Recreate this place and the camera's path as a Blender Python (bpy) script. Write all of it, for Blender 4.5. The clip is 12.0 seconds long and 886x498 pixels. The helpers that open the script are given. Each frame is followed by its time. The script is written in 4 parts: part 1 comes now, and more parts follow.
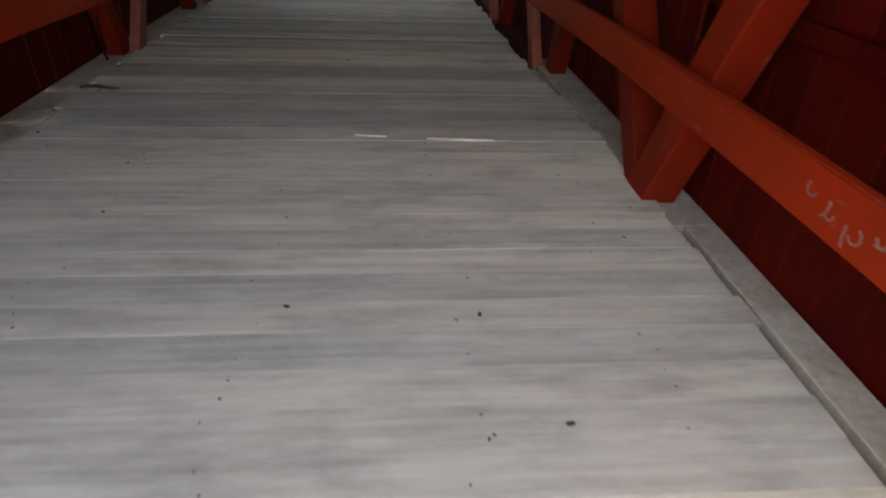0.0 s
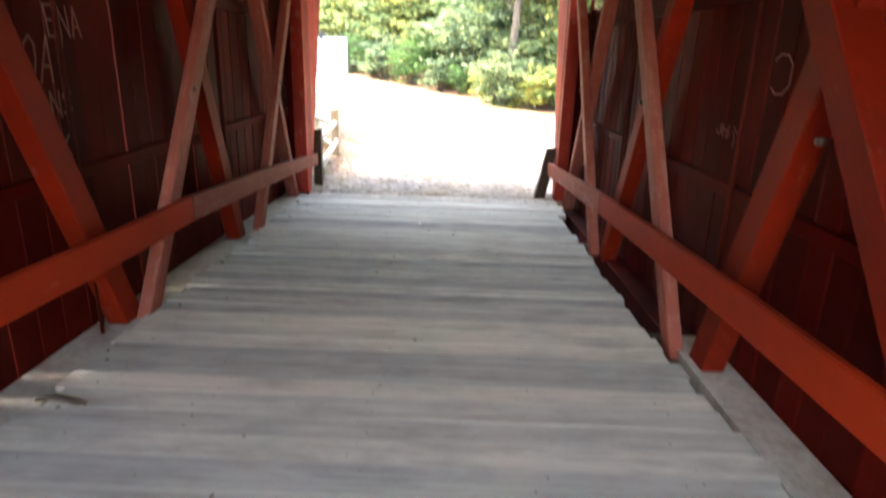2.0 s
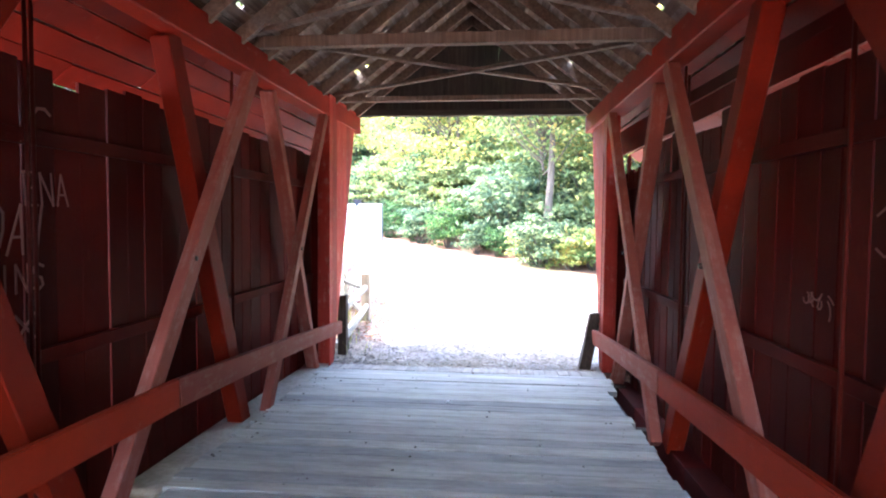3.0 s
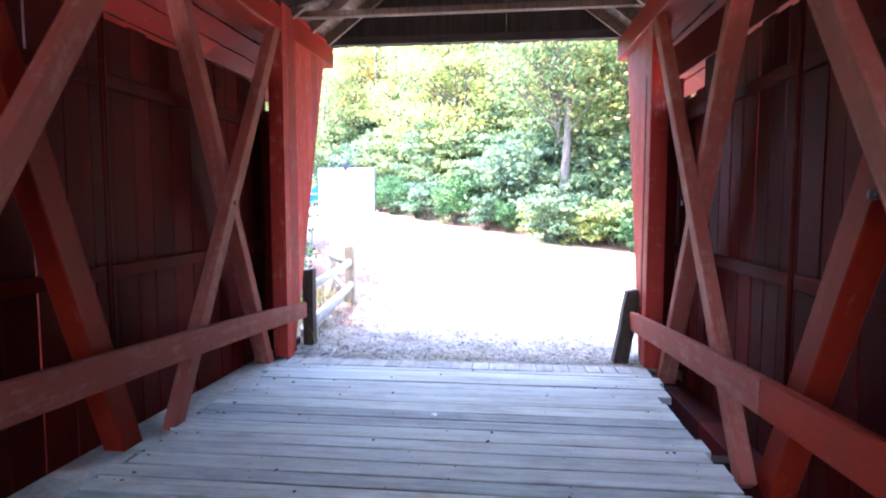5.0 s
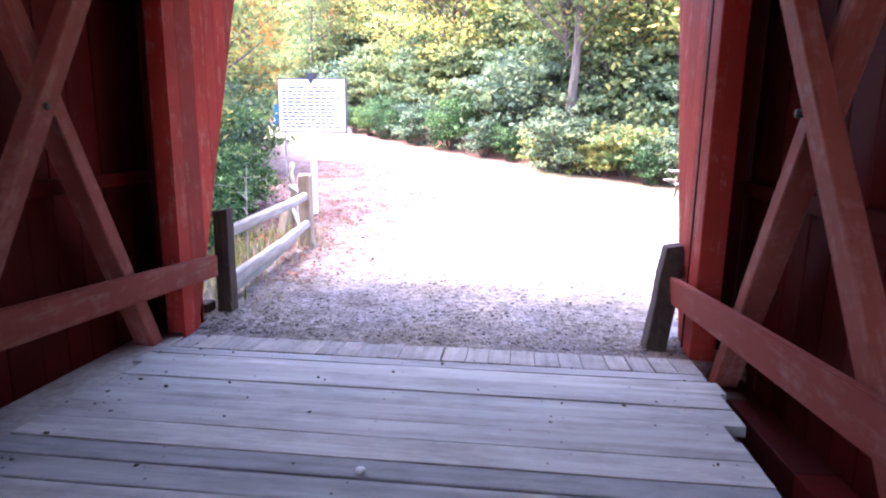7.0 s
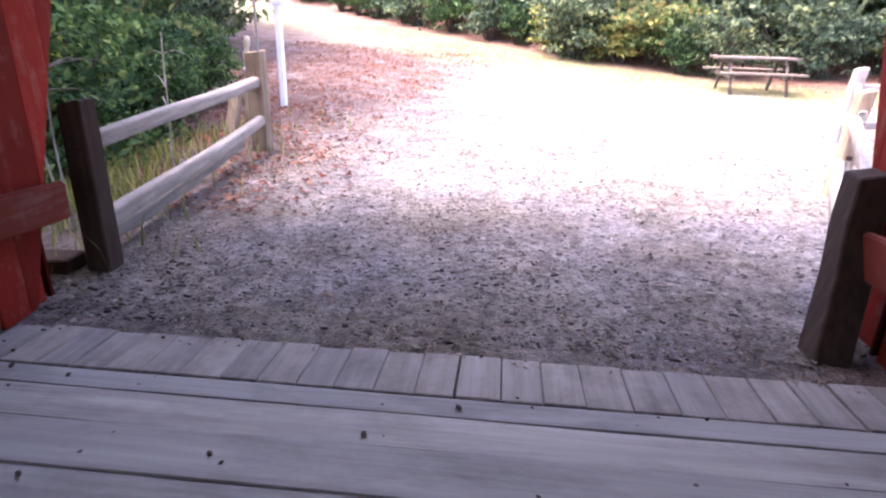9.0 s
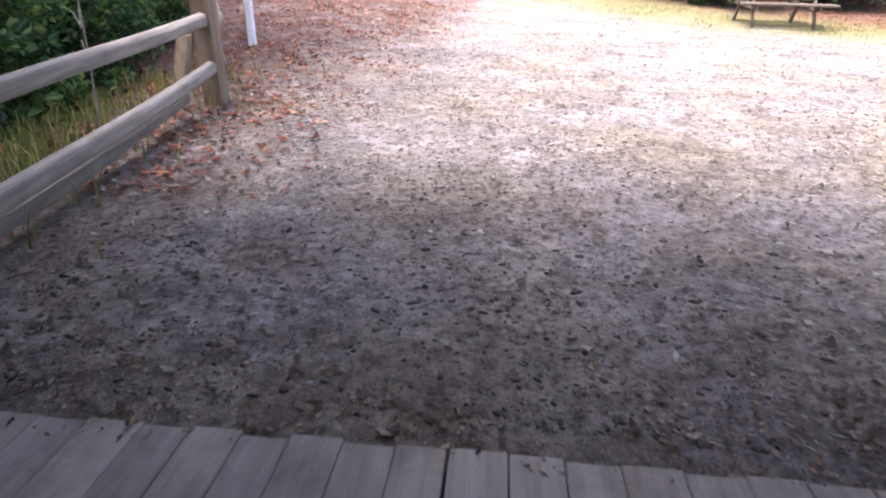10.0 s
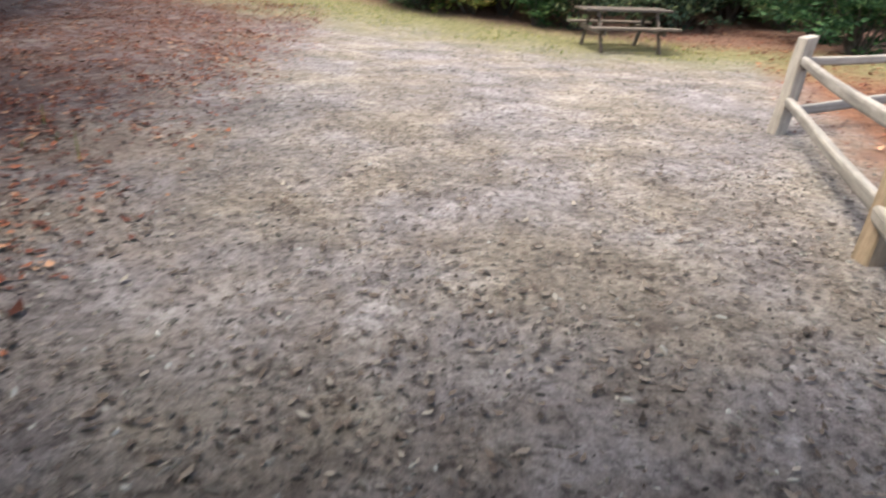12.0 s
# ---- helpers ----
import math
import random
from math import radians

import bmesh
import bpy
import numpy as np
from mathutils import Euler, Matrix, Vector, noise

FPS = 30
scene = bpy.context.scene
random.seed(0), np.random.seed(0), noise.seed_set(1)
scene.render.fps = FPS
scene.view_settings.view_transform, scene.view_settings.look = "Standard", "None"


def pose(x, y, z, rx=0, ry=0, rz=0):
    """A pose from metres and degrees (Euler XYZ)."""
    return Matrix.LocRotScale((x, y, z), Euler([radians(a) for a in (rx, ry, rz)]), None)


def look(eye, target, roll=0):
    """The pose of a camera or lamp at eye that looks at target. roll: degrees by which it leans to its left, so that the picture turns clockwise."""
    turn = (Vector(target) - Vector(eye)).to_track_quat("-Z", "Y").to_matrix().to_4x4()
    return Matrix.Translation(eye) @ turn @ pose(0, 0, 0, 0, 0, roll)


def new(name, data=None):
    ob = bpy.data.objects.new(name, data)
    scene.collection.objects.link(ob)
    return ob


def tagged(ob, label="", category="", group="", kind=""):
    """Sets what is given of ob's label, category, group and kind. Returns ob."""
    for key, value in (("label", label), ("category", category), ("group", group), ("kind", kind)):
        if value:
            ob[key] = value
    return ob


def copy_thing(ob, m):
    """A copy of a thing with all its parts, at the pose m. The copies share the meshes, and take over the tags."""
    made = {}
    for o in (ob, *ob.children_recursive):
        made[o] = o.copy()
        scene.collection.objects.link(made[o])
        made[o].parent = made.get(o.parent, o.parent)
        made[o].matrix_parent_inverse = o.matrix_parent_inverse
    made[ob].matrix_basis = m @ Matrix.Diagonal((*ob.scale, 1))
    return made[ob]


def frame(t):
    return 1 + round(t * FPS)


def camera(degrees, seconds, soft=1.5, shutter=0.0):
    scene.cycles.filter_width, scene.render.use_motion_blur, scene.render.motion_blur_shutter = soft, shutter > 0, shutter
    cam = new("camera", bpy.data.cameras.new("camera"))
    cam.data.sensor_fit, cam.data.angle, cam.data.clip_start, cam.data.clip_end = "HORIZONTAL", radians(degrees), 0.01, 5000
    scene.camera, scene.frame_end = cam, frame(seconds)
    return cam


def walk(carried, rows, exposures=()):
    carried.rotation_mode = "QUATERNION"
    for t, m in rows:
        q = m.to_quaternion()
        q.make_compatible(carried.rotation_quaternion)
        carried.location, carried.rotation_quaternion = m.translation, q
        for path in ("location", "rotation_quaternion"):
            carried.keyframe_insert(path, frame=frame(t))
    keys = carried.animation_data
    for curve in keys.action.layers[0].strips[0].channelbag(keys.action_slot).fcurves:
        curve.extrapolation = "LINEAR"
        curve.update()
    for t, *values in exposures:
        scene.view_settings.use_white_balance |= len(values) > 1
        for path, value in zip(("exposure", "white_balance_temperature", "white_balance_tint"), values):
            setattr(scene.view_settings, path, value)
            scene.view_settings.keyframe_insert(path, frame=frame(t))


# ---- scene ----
cam = camera(71.8, 12.0, 2.0, 0.35)
PATH = [
    (0, (0.557, 0.597, 1.73), (0.721, 2.281, 0.662), 2.5),
    (0.5, (0.418, 1.155, 1.771), (0.567, 2.839, 0.703), 1.9),
    (1, (0.383, 1.768, 1.807), (0.516, 3.496, 0.808), 1.6),
    (1.5, (0.416, 2.195, 1.886), (0.503, 3.964, 0.957), 1.7),
    (2, (0.411, 2.654, 2.016), (0.372, 4.56, 1.41), 1.6),
    (2.5, (0.436, 3.047, 1.987), (0.312, 5.033, 1.783), 0.6),
    (2.7, (0.488, 3.191, 2.026), (0.327, 5.179, 1.887), 0.6),
    (4.3, (0.402, 4.699, 1.726), (0.197, 6.688, 1.671), 0.4),
    (4.5, (0.41, 4.918, 1.705), (0.2, 6.905, 1.615), 0.3),
    (5, (0.531, 5.398, 1.657), (0.31, 7.379, 1.498), 0.0),
    (5.5, (0.509, 5.872, 1.591), (0.286, 7.84, 1.313), 0.4),
    (6, (0.574, 6.368, 1.594), (0.355, 8.33, 1.268), 0.4),
    (6.5, (0.593, 6.848, 1.579), (0.382, 8.804, 1.219), 0.7),
    (6.7, (0.602, 7.066, 1.576), (0.386, 9.018, 1.203), 0.7),
    (8.3, (0.453, 8.762, 1.376), (0.252, 10.689, 0.879), 1.0),
    (8.5, (0.423, 8.935, 1.353), (0.227, 10.854, 0.827), 1.1),
    (9, (0.288, 9.424, 1.298), (0.102, 11.278, 0.573), 1.3),
    (9.5, (0.295, 9.916, 1.284), (0.112, 11.729, 0.46), 1.1),
    (10, (0.241, 10.339, 1.255), (0.081, 12.111, 0.341), 1.2),
    (10.5, (0.184, 10.776, 1.311), (0.056, 12.542, 0.382), 1.1),
    (11, (0.231, 11.205, 1.326), (0.181, 12.977, 0.399), 1.1),
    (11.5, (0.228, 11.596, 1.32), (0.271, 13.366, 0.39), 1.4),
    (12, (0.326, 12.018, 1.325), (0.607, 13.798, 0.458), 2.0),
]
walk(cam, [(t, look(eye, target, roll)) for t, eye, target, roll in PATH],
     exposures=[(0, 3.75, 7700, 8), (0.5, 4.15, 7800, 8), (1, 4.8, 7800, 7), (1.5, 5.35, 7500, 5), (2, 5.45, 7100, 5), (2.5, 5.55, 6100, 8), (4.5, 5.65, 5050, 11), (6.5, 5.05, 5400, 30), (8.5, 4.2, 5800, 37), (9.5, 3.45, 6100, 28), (10, 3.1, 6150, 21), (11, 2.75, 6300, 14), (11.5, 2.45, 6350, 10), (12, 2.1, 6350, 7)])

# ---- light ----
SUN_DIR = Vector((-0.36, -0.02, 0.90)).normalized()
world = bpy.data.worlds.new("sky")
scene.world = world
world.use_nodes = True
wn = world.node_tree
sky = wn.nodes.new("ShaderNodeTexSky")
sky.sky_type = "NISHITA"
sky.sun_disc = False
sky.dust_density = 5.0
sky.ozone_density = 0.4
sky.sun_elevation = math.asin(SUN_DIR.z)
sky.sun_rotation = math.atan2(SUN_DIR.x, SUN_DIR.y)
wn.links.new(sky.outputs[0], wn.nodes["Background"].inputs[0])
wn.nodes["Background"].inputs[1].default_value = 0.15
sun_data = bpy.data.lights.new("sun", "SUN")
sun_data.energy = 1.0
sun_data.angle = radians(28)
sun_data.color = (1.0, 0.95, 0.88)
sun = new("sun", sun_data)
sun.matrix_world = look(SUN_DIR * 60, (0, 0, 0))


# ---- materials ----
def material(name, rough=0.85):
    m = bpy.data.materials.new(name)
    m.use_nodes = True
    b = m.node_tree.nodes["Principled BSDF"]
    b.inputs["Roughness"].default_value = rough
    b.inputs["Specular IOR Level"].default_value = 0.3
    return m, m.node_tree, b


def node(nt, kind, **inputs):
    n = nt.nodes.new(kind)
    for key, value in inputs.items():
        n.inputs[key.replace("_", " ")].default_value = value
    return n


def ramp(nt, fac, stops):
    r = nt.nodes.new("ShaderNodeValToRGB")
    while len(r.color_ramp.elements) < len(stops):
        r.color_ramp.elements.new(0.5)
    for e, (p, c) in zip(r.color_ramp.elements, stops):
        e.position = p
        e.color = (*c, 1)
    nt.links.new(fac, r.inputs[0])
    return r.outputs[0]


def mix(nt, fac, a, b, blend="MIX"):
    m = nt.nodes.new("ShaderNodeMix")
    m.data_type, m.blend_type = "RGBA", blend
    for value, socket in ((fac, m.inputs[0]), (a, m.inputs[6]), (b, m.inputs[7])):
        if isinstance(value, bpy.types.NodeSocket):
            nt.links.new(value, socket)
        elif isinstance(value, tuple):
            socket.default_value = (*value, 1)
        else:
            socket.default_value = value
    return m.outputs[2]


def coords(nt, scale, world_space=False, shift=True):
    """Texture coordinates in metres, shifted from object to object."""
    tc = nt.nodes.new("ShaderNodeNewGeometry" if world_space else "ShaderNodeTexCoord")
    out = tc.outputs["Position" if world_space else "Object"]
    mp = nt.nodes.new("ShaderNodeVectorMath")
    mp.operation = "MULTIPLY"
    mp.inputs[1].default_value = scale
    if shift and not world_space:
        info = nt.nodes.new("ShaderNodeObjectInfo")
        add = nt.nodes.new("ShaderNodeVectorMath")
        add.operation = "MULTIPLY_ADD"
        add.inputs[1].default_value = (13, 17, 11)
        nt.links.new(info.outputs["Random"], add.inputs[0])
        nt.links.new(out, add.inputs[2])
        out = add.outputs[0]
    nt.links.new(out, mp.inputs[0])
    return mp.outputs[0]


def noise_tex(nt, vec, scale, detail=6, rough=0.6):
    n = node(nt, "ShaderNodeTexNoise", Scale=scale, Detail=detail, Roughness=rough)
    nt.links.new(vec, n.inputs["Vector"])
    return n.outputs[0]


def bump(nt, b, height, strength, distance=0.01):
    n = node(nt, "ShaderNodeBump", Strength=strength, Distance=distance)
    nt.links.new(height, n.inputs["Height"])
    nt.links.new(n.outputs[0], b.inputs["Normal"])


def wood(name, stops, grain=(1.5, 30, 30), rough=0.85, stain=(0.5, 0.5, 0.5), stain_amount=0.5, tone=0.5, bump_height=0.4, drawn=(1, 1, 1)):
    """Sawn timber: streaks along the grain, blotches, and a tone of its own for every piece."""
    m, nt, b = material(name, rough)
    streak = noise_tex(nt, coords(nt, grain), 1.0, 8, 0.65)
    blotch = noise_tex(nt, coords(nt, drawn), 3.0, 6, 0.72)
    fine = noise_tex(nt, coords(nt, tuple(g * 4 for g in grain)), 1.0, 4)
    col = ramp(nt, streak, stops)
    spots = ramp(nt, blotch, [(0.45, (1, 1, 1)), (0.7, stain)])
    col = mix(nt, stain_amount, col, spots, "MULTIPLY")
    info = nt.nodes.new("ShaderNodeObjectInfo")
    lightness = ramp(nt, info.outputs["Random"], [(0, (1 - tone, 1 - 0.92 * tone, 1 - 0.8 * tone)), (0.5, (1 - 0.4 * tone,) * 3), (1, (1, 0.99, 0.97))])
    col = mix(nt, 1.0, col, lightness, "MULTIPLY")
    nt.links.new(col, b.inputs["Base Color"])
    bump(nt, b, fine, bump_height, 0.004)
    return m


def paint(name, base, worn, dirt, grain=(2, 20, 20), wear=0.62, rough=0.6):
    """Old barn paint on rough boards, rubbed through in streaks and scuffed."""
    m, nt, b = material(name, rough)
    b.inputs["Specular IOR Level"].default_value = 0.08
    streak = noise_tex(nt, coords(nt, grain), 1.0, 8, 0.7)
    blotch = noise_tex(nt, coords(nt, (1, 1, 1)), 1.7, 6, 0.65)
    col = mix(nt, ramp(nt, blotch, [(0.35, (0, 0, 0)), (0.75, (1, 1, 1))]), base, dirt)
    rub = node(nt, "ShaderNodeMath")
    rub.operation = "MULTIPLY_ADD"
    rub.inputs[1].default_value = 0.5
    nt.links.new(streak, rub.inputs[0])
    half = node(nt, "ShaderNodeMath")
    half.operation = "MULTIPLY"
    half.inputs[1].default_value = 0.5
    nt.links.new(noise_tex(nt, coords(nt, (1, 1, 1)), 6.0, 6, 0.75), half.inputs[0])
    nt.links.new(half.outputs[0], rub.inputs[2])
    col = mix(nt, ramp(nt, rub.outputs[0], [(wear - 0.06, (0, 0, 0)), (wear + 0.06, (1, 1, 1))]), col, worn)
    info = nt.nodes.new("ShaderNodeObjectInfo")
    col = mix(nt, 1.0, col, ramp(nt, info.outputs["Random"], [(0, (0.55,) * 3), (0.8, (0.95,) * 3), (1, (1.0, 0.95, 0.9))]), "MULTIPLY")
    nt.links.new(col, b.inputs["Base Color"])
    bump(nt, b, streak, 0.6, 0.005)
    return m


def leafy(name, stops, through_light=0.4, rough=0.5, patchy=0.0):
    """Leaves: a tone of its own for every leaf, and light through the blade."""
    m, nt, b = material(name, rough + 0.2)
    b.inputs["Specular IOR Level"].default_value = 0.15
    geo = nt.nodes.new("ShaderNodeNewGeometry")
    info = nt.nodes.new("ShaderNodeObjectInfo")
    col = ramp(nt, geo.outputs["Random Per Island"], stops)
    col = mix(nt, 1.0, col, ramp(nt, info.outputs["Random"], [(0, (0.6, 0.7, 0.72)), (0.5, (0.82, 0.88, 0.84)), (1, (1.08, 1.02, 0.78))]), "MULTIPLY")
    age = ramp(nt, noise_tex(nt, coords(nt, (1, 1, 1)), 1.6, 3, 0.6), [(0.36, (0.48, 0.56, 0.58)), (0.52, (0.85, 0.88, 0.85)), (0.68, (1.4, 1.28, 0.95))])
    col = mix(nt, patchy, col, age, "MULTIPLY")
    nt.links.new(col, b.inputs["Base Color"])
    if through_light:
        tr = nt.nodes.new("ShaderNodeBsdfTranslucent")
        nt.links.new(col, tr.inputs[0])
        ms = nt.nodes.new("ShaderNodeMixShader")
        ms.inputs[0].default_value = through_light
        nt.links.new(b.outputs[0], ms.inputs[1])
        nt.links.new(tr.outputs[0], ms.inputs[2])
        nt.links.new(ms.outputs[0], nt.nodes["Material Output"].inputs[0])
    return m


DECK = wood("deck_wood", [(0.25, (0.42, 0.37, 0.305)), (0.5, (0.55, 0.49, 0.41)), (0.75, (0.66, 0.60, 0.51))], (0.8, 18, 18), 0.85, (0.54, 0.54, 0.56), 0.7, 0.36, 0.45, (0.6, 1.7, 1.7))
# greyer deck wood for the far planks, also darkened to hold their shade
DIM_DECK = wood("dim_deck_wood", [(0.25, (0.31, 0.285, 0.25)), (0.5, (0.42, 0.39, 0.345)), (0.75, (0.52, 0.485, 0.435))], (0.8, 18, 18), 0.85, (0.5, 0.49, 0.5), 0.75, 0.36, 0.6, (0.6, 1.7, 1.7))
RAMP = wood("ramp_wood", [(0.3, (0.21, 0.185, 0.16)), (0.7, (0.36, 0.325, 0.29))], (22, 1.5, 22), 0.9, (0.5, 0.46, 0.43), 0.8, 0.25)
DUSTY = wood("dusty_timber", [(0.3, (0.30, 0.265, 0.225)), (0.7, (0.46, 0.415, 0.355))], (20, 1.0, 20), 0.9, (0.6, 0.45, 0.4), 0.6, 0.2)
POST_WOOD = wood("post_wood", [(0.3, (0.026, 0.016, 0.011)), (0.7, (0.068, 0.045, 0.032))], (25, 25, 1.5), 0.9, (0.6, 0.6, 0.6), 0.5, 0.2)
ROOF_WOOD = wood("roof_wood", [(0.3, (0.095, 0.070, 0.050)), (0.7, (0.21, 0.165, 0.125))], (25, 1.2, 25), 0.9, (0.5, 0.45, 0.4), 0.5, 0.4)
GABLE = wood("gable_wood", [(0.3, (0.035, 0.034, 0.028)), (0.7, (0.085, 0.08, 0.065))], (25, 25, 1.5), 0.9, (0.6, 0.6, 0.55), 0.5, 0.3)
SHINGLE = wood("shingle_wood", [(0.3, (0.15, 0.12, 0.10)), (0.7, (0.30, 0.26, 0.22))], (20, 20, 2), 0.9)
TABLE_WOOD = wood("table_wood", [(0.3, (0.06, 0.047, 0.036)), (0.7, (0.15, 0.12, 0.095))], (1.5, 25, 25), 0.85)
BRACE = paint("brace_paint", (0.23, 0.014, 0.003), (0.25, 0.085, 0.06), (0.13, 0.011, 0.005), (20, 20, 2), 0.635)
# paler, pinker reds for the braces and rail lengths towards the far portal
PALE_BRACE = paint("pale_brace_paint", (0.26, 0.072, 0.050), (0.30, 0.14, 0.108), (0.22, 0.058, 0.040), (20, 20, 2), 0.56)
PALE_RAIL = paint("pale_rail_paint", (0.30, 0.068, 0.045), (0.33, 0.15, 0.115), (0.25, 0.054, 0.035), (20, 2, 20), 0.57)
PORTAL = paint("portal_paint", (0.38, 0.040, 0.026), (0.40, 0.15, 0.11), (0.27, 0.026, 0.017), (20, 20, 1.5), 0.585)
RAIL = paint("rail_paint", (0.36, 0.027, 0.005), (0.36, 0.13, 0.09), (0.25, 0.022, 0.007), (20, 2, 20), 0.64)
# siding red set far below the portal paint, to deepen the shade inside
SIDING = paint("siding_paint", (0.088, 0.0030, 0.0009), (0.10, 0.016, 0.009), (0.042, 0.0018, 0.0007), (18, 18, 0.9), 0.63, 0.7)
ROD = paint("rod_paint", (0.08, 0.008, 0.004), (0.12, 0.05, 0.04), (0.05, 0.006, 0.004))
IRON = material("iron", 0.6)[0]
IRON.node_tree.nodes["Principled BSDF"].inputs["Base Color"].default_value = (0.05, 0.03, 0.025, 1)
IRON.node_tree.nodes["Principled BSDF"].inputs["Metallic"].default_value = 0.6
CHALK = material("chalk", 0.9)[0]
CHALK.node_tree.nodes["Principled BSDF"].inputs["Base Color"].default_value = (0.22, 0.10, 0.085, 1)
BARK = wood("bark", [(0.3, (0.04, 0.032, 0.026)), (0.7, (0.14, 0.115, 0.095))], (14, 14, 2.5), 0.95, (0.6, 0.6, 0.55), 0.5, 0.3, 0.9)
SHRUB_LEAF = leafy("shrub_leaves", [(0, (0.045, 0.068, 0.048)), (0.5, (0.10, 0.14, 0.09)), (0.85, (0.22, 0.265, 0.155)), (1, (0.40, 0.42, 0.24))], patchy=0.9)
TREE_LEAF = leafy("tree_leaves", [(0, (0.10, 0.15, 0.055)), (0.4, (0.21, 0.26, 0.10)), (0.75, (0.36, 0.35, 0.13)), (1, (0.45, 0.29, 0.10))], 0.5, patchy=0.9)
GREEN_LEAF = leafy("green_tree_leaves", [(0, (0.08, 0.115, 0.06)), (0.6, (0.18, 0.225, 0.115)), (1, (0.32, 0.34, 0.16))], 0.5, patchy=0.9)
BANK_LEAF = leafy("bank_leaves", [(0, (0.025, 0.055, 0.024)), (0.5, (0.06, 0.125, 0.05)), (0.85, (0.12, 0.20, 0.075)), (1, (0.25, 0.31, 0.11))], 0.35, patchy=0.9)
AUTUMN_LEAF = leafy("autumn_leaves", [(0, (0.20, 0.14, 0.03)), (0.5, (0.38, 0.18, 0.04)), (1, (0.45, 0.12, 0.03))], 0.5, patchy=0.9)
LITTER = leafy("fallen_leaf", [(0, (0.045, 0.034, 0.03)), (0.4, (0.11, 0.078, 0.065)), (0.8, (0.19, 0.14, 0.115)), (1, (0.34, 0.28, 0.24))], 0, 0.8)
RED_LITTER = leafy("red_fallen_leaf", [(0, (0.04, 0.016, 0.014)), (0.55, (0.12, 0.040, 0.030)), (0.85, (0.22, 0.085, 0.055)), (1, (0.36, 0.22, 0.16))], 0, 0.8)
CLOD = leafy("soil_clod", [(0, (0.05, 0.04, 0.037)), (0.5, (0.14, 0.115, 0.10)), (0.85, (0.26, 0.21, 0.18)), (1, (0.50, 0.44, 0.40))], 0, 0.8)
GRASS = leafy("grass_blade", [(0, (0.08, 0.12, 0.03)), (0.6, (0.22, 0.24, 0.07)), (1, (0.42, 0.36, 0.15))], 0.4)


def plain(name, colour, rough=0.6, spread=0.12, scale=9.0):
    m, nt, b = material(name, rough)
    n = noise_tex(nt, coords(nt, (1, 1, 1)), scale)
    lo, hi = (tuple(c * k for c in colour) for k in (1 - spread, 1 + spread))
    nt.links.new(ramp(nt, n, [(0.3, lo), (0.7, hi)]), b.inputs["Base Color"])
    return m


SIGN_WHITE = plain("sign_enamel", (0.78, 0.78, 0.76), 0.45, 0.05)
SUN_STREAK = plain("sun_streak_pale", (0.66, 0.56, 0.45), 0.8)
SIGN_DARK = plain("sign_lettering", (0.05, 0.05, 0.06), 0.6)
BLUE = plain("blue_plastic", (0.03, 0.14, 0.5), 0.4)
NAIL = plain("nail_rust", (0.10, 0.08, 0.07), 0.8, 0.4)
PEBBLE = plain("pebble_white", (0.7, 0.68, 0.64), 0.7)


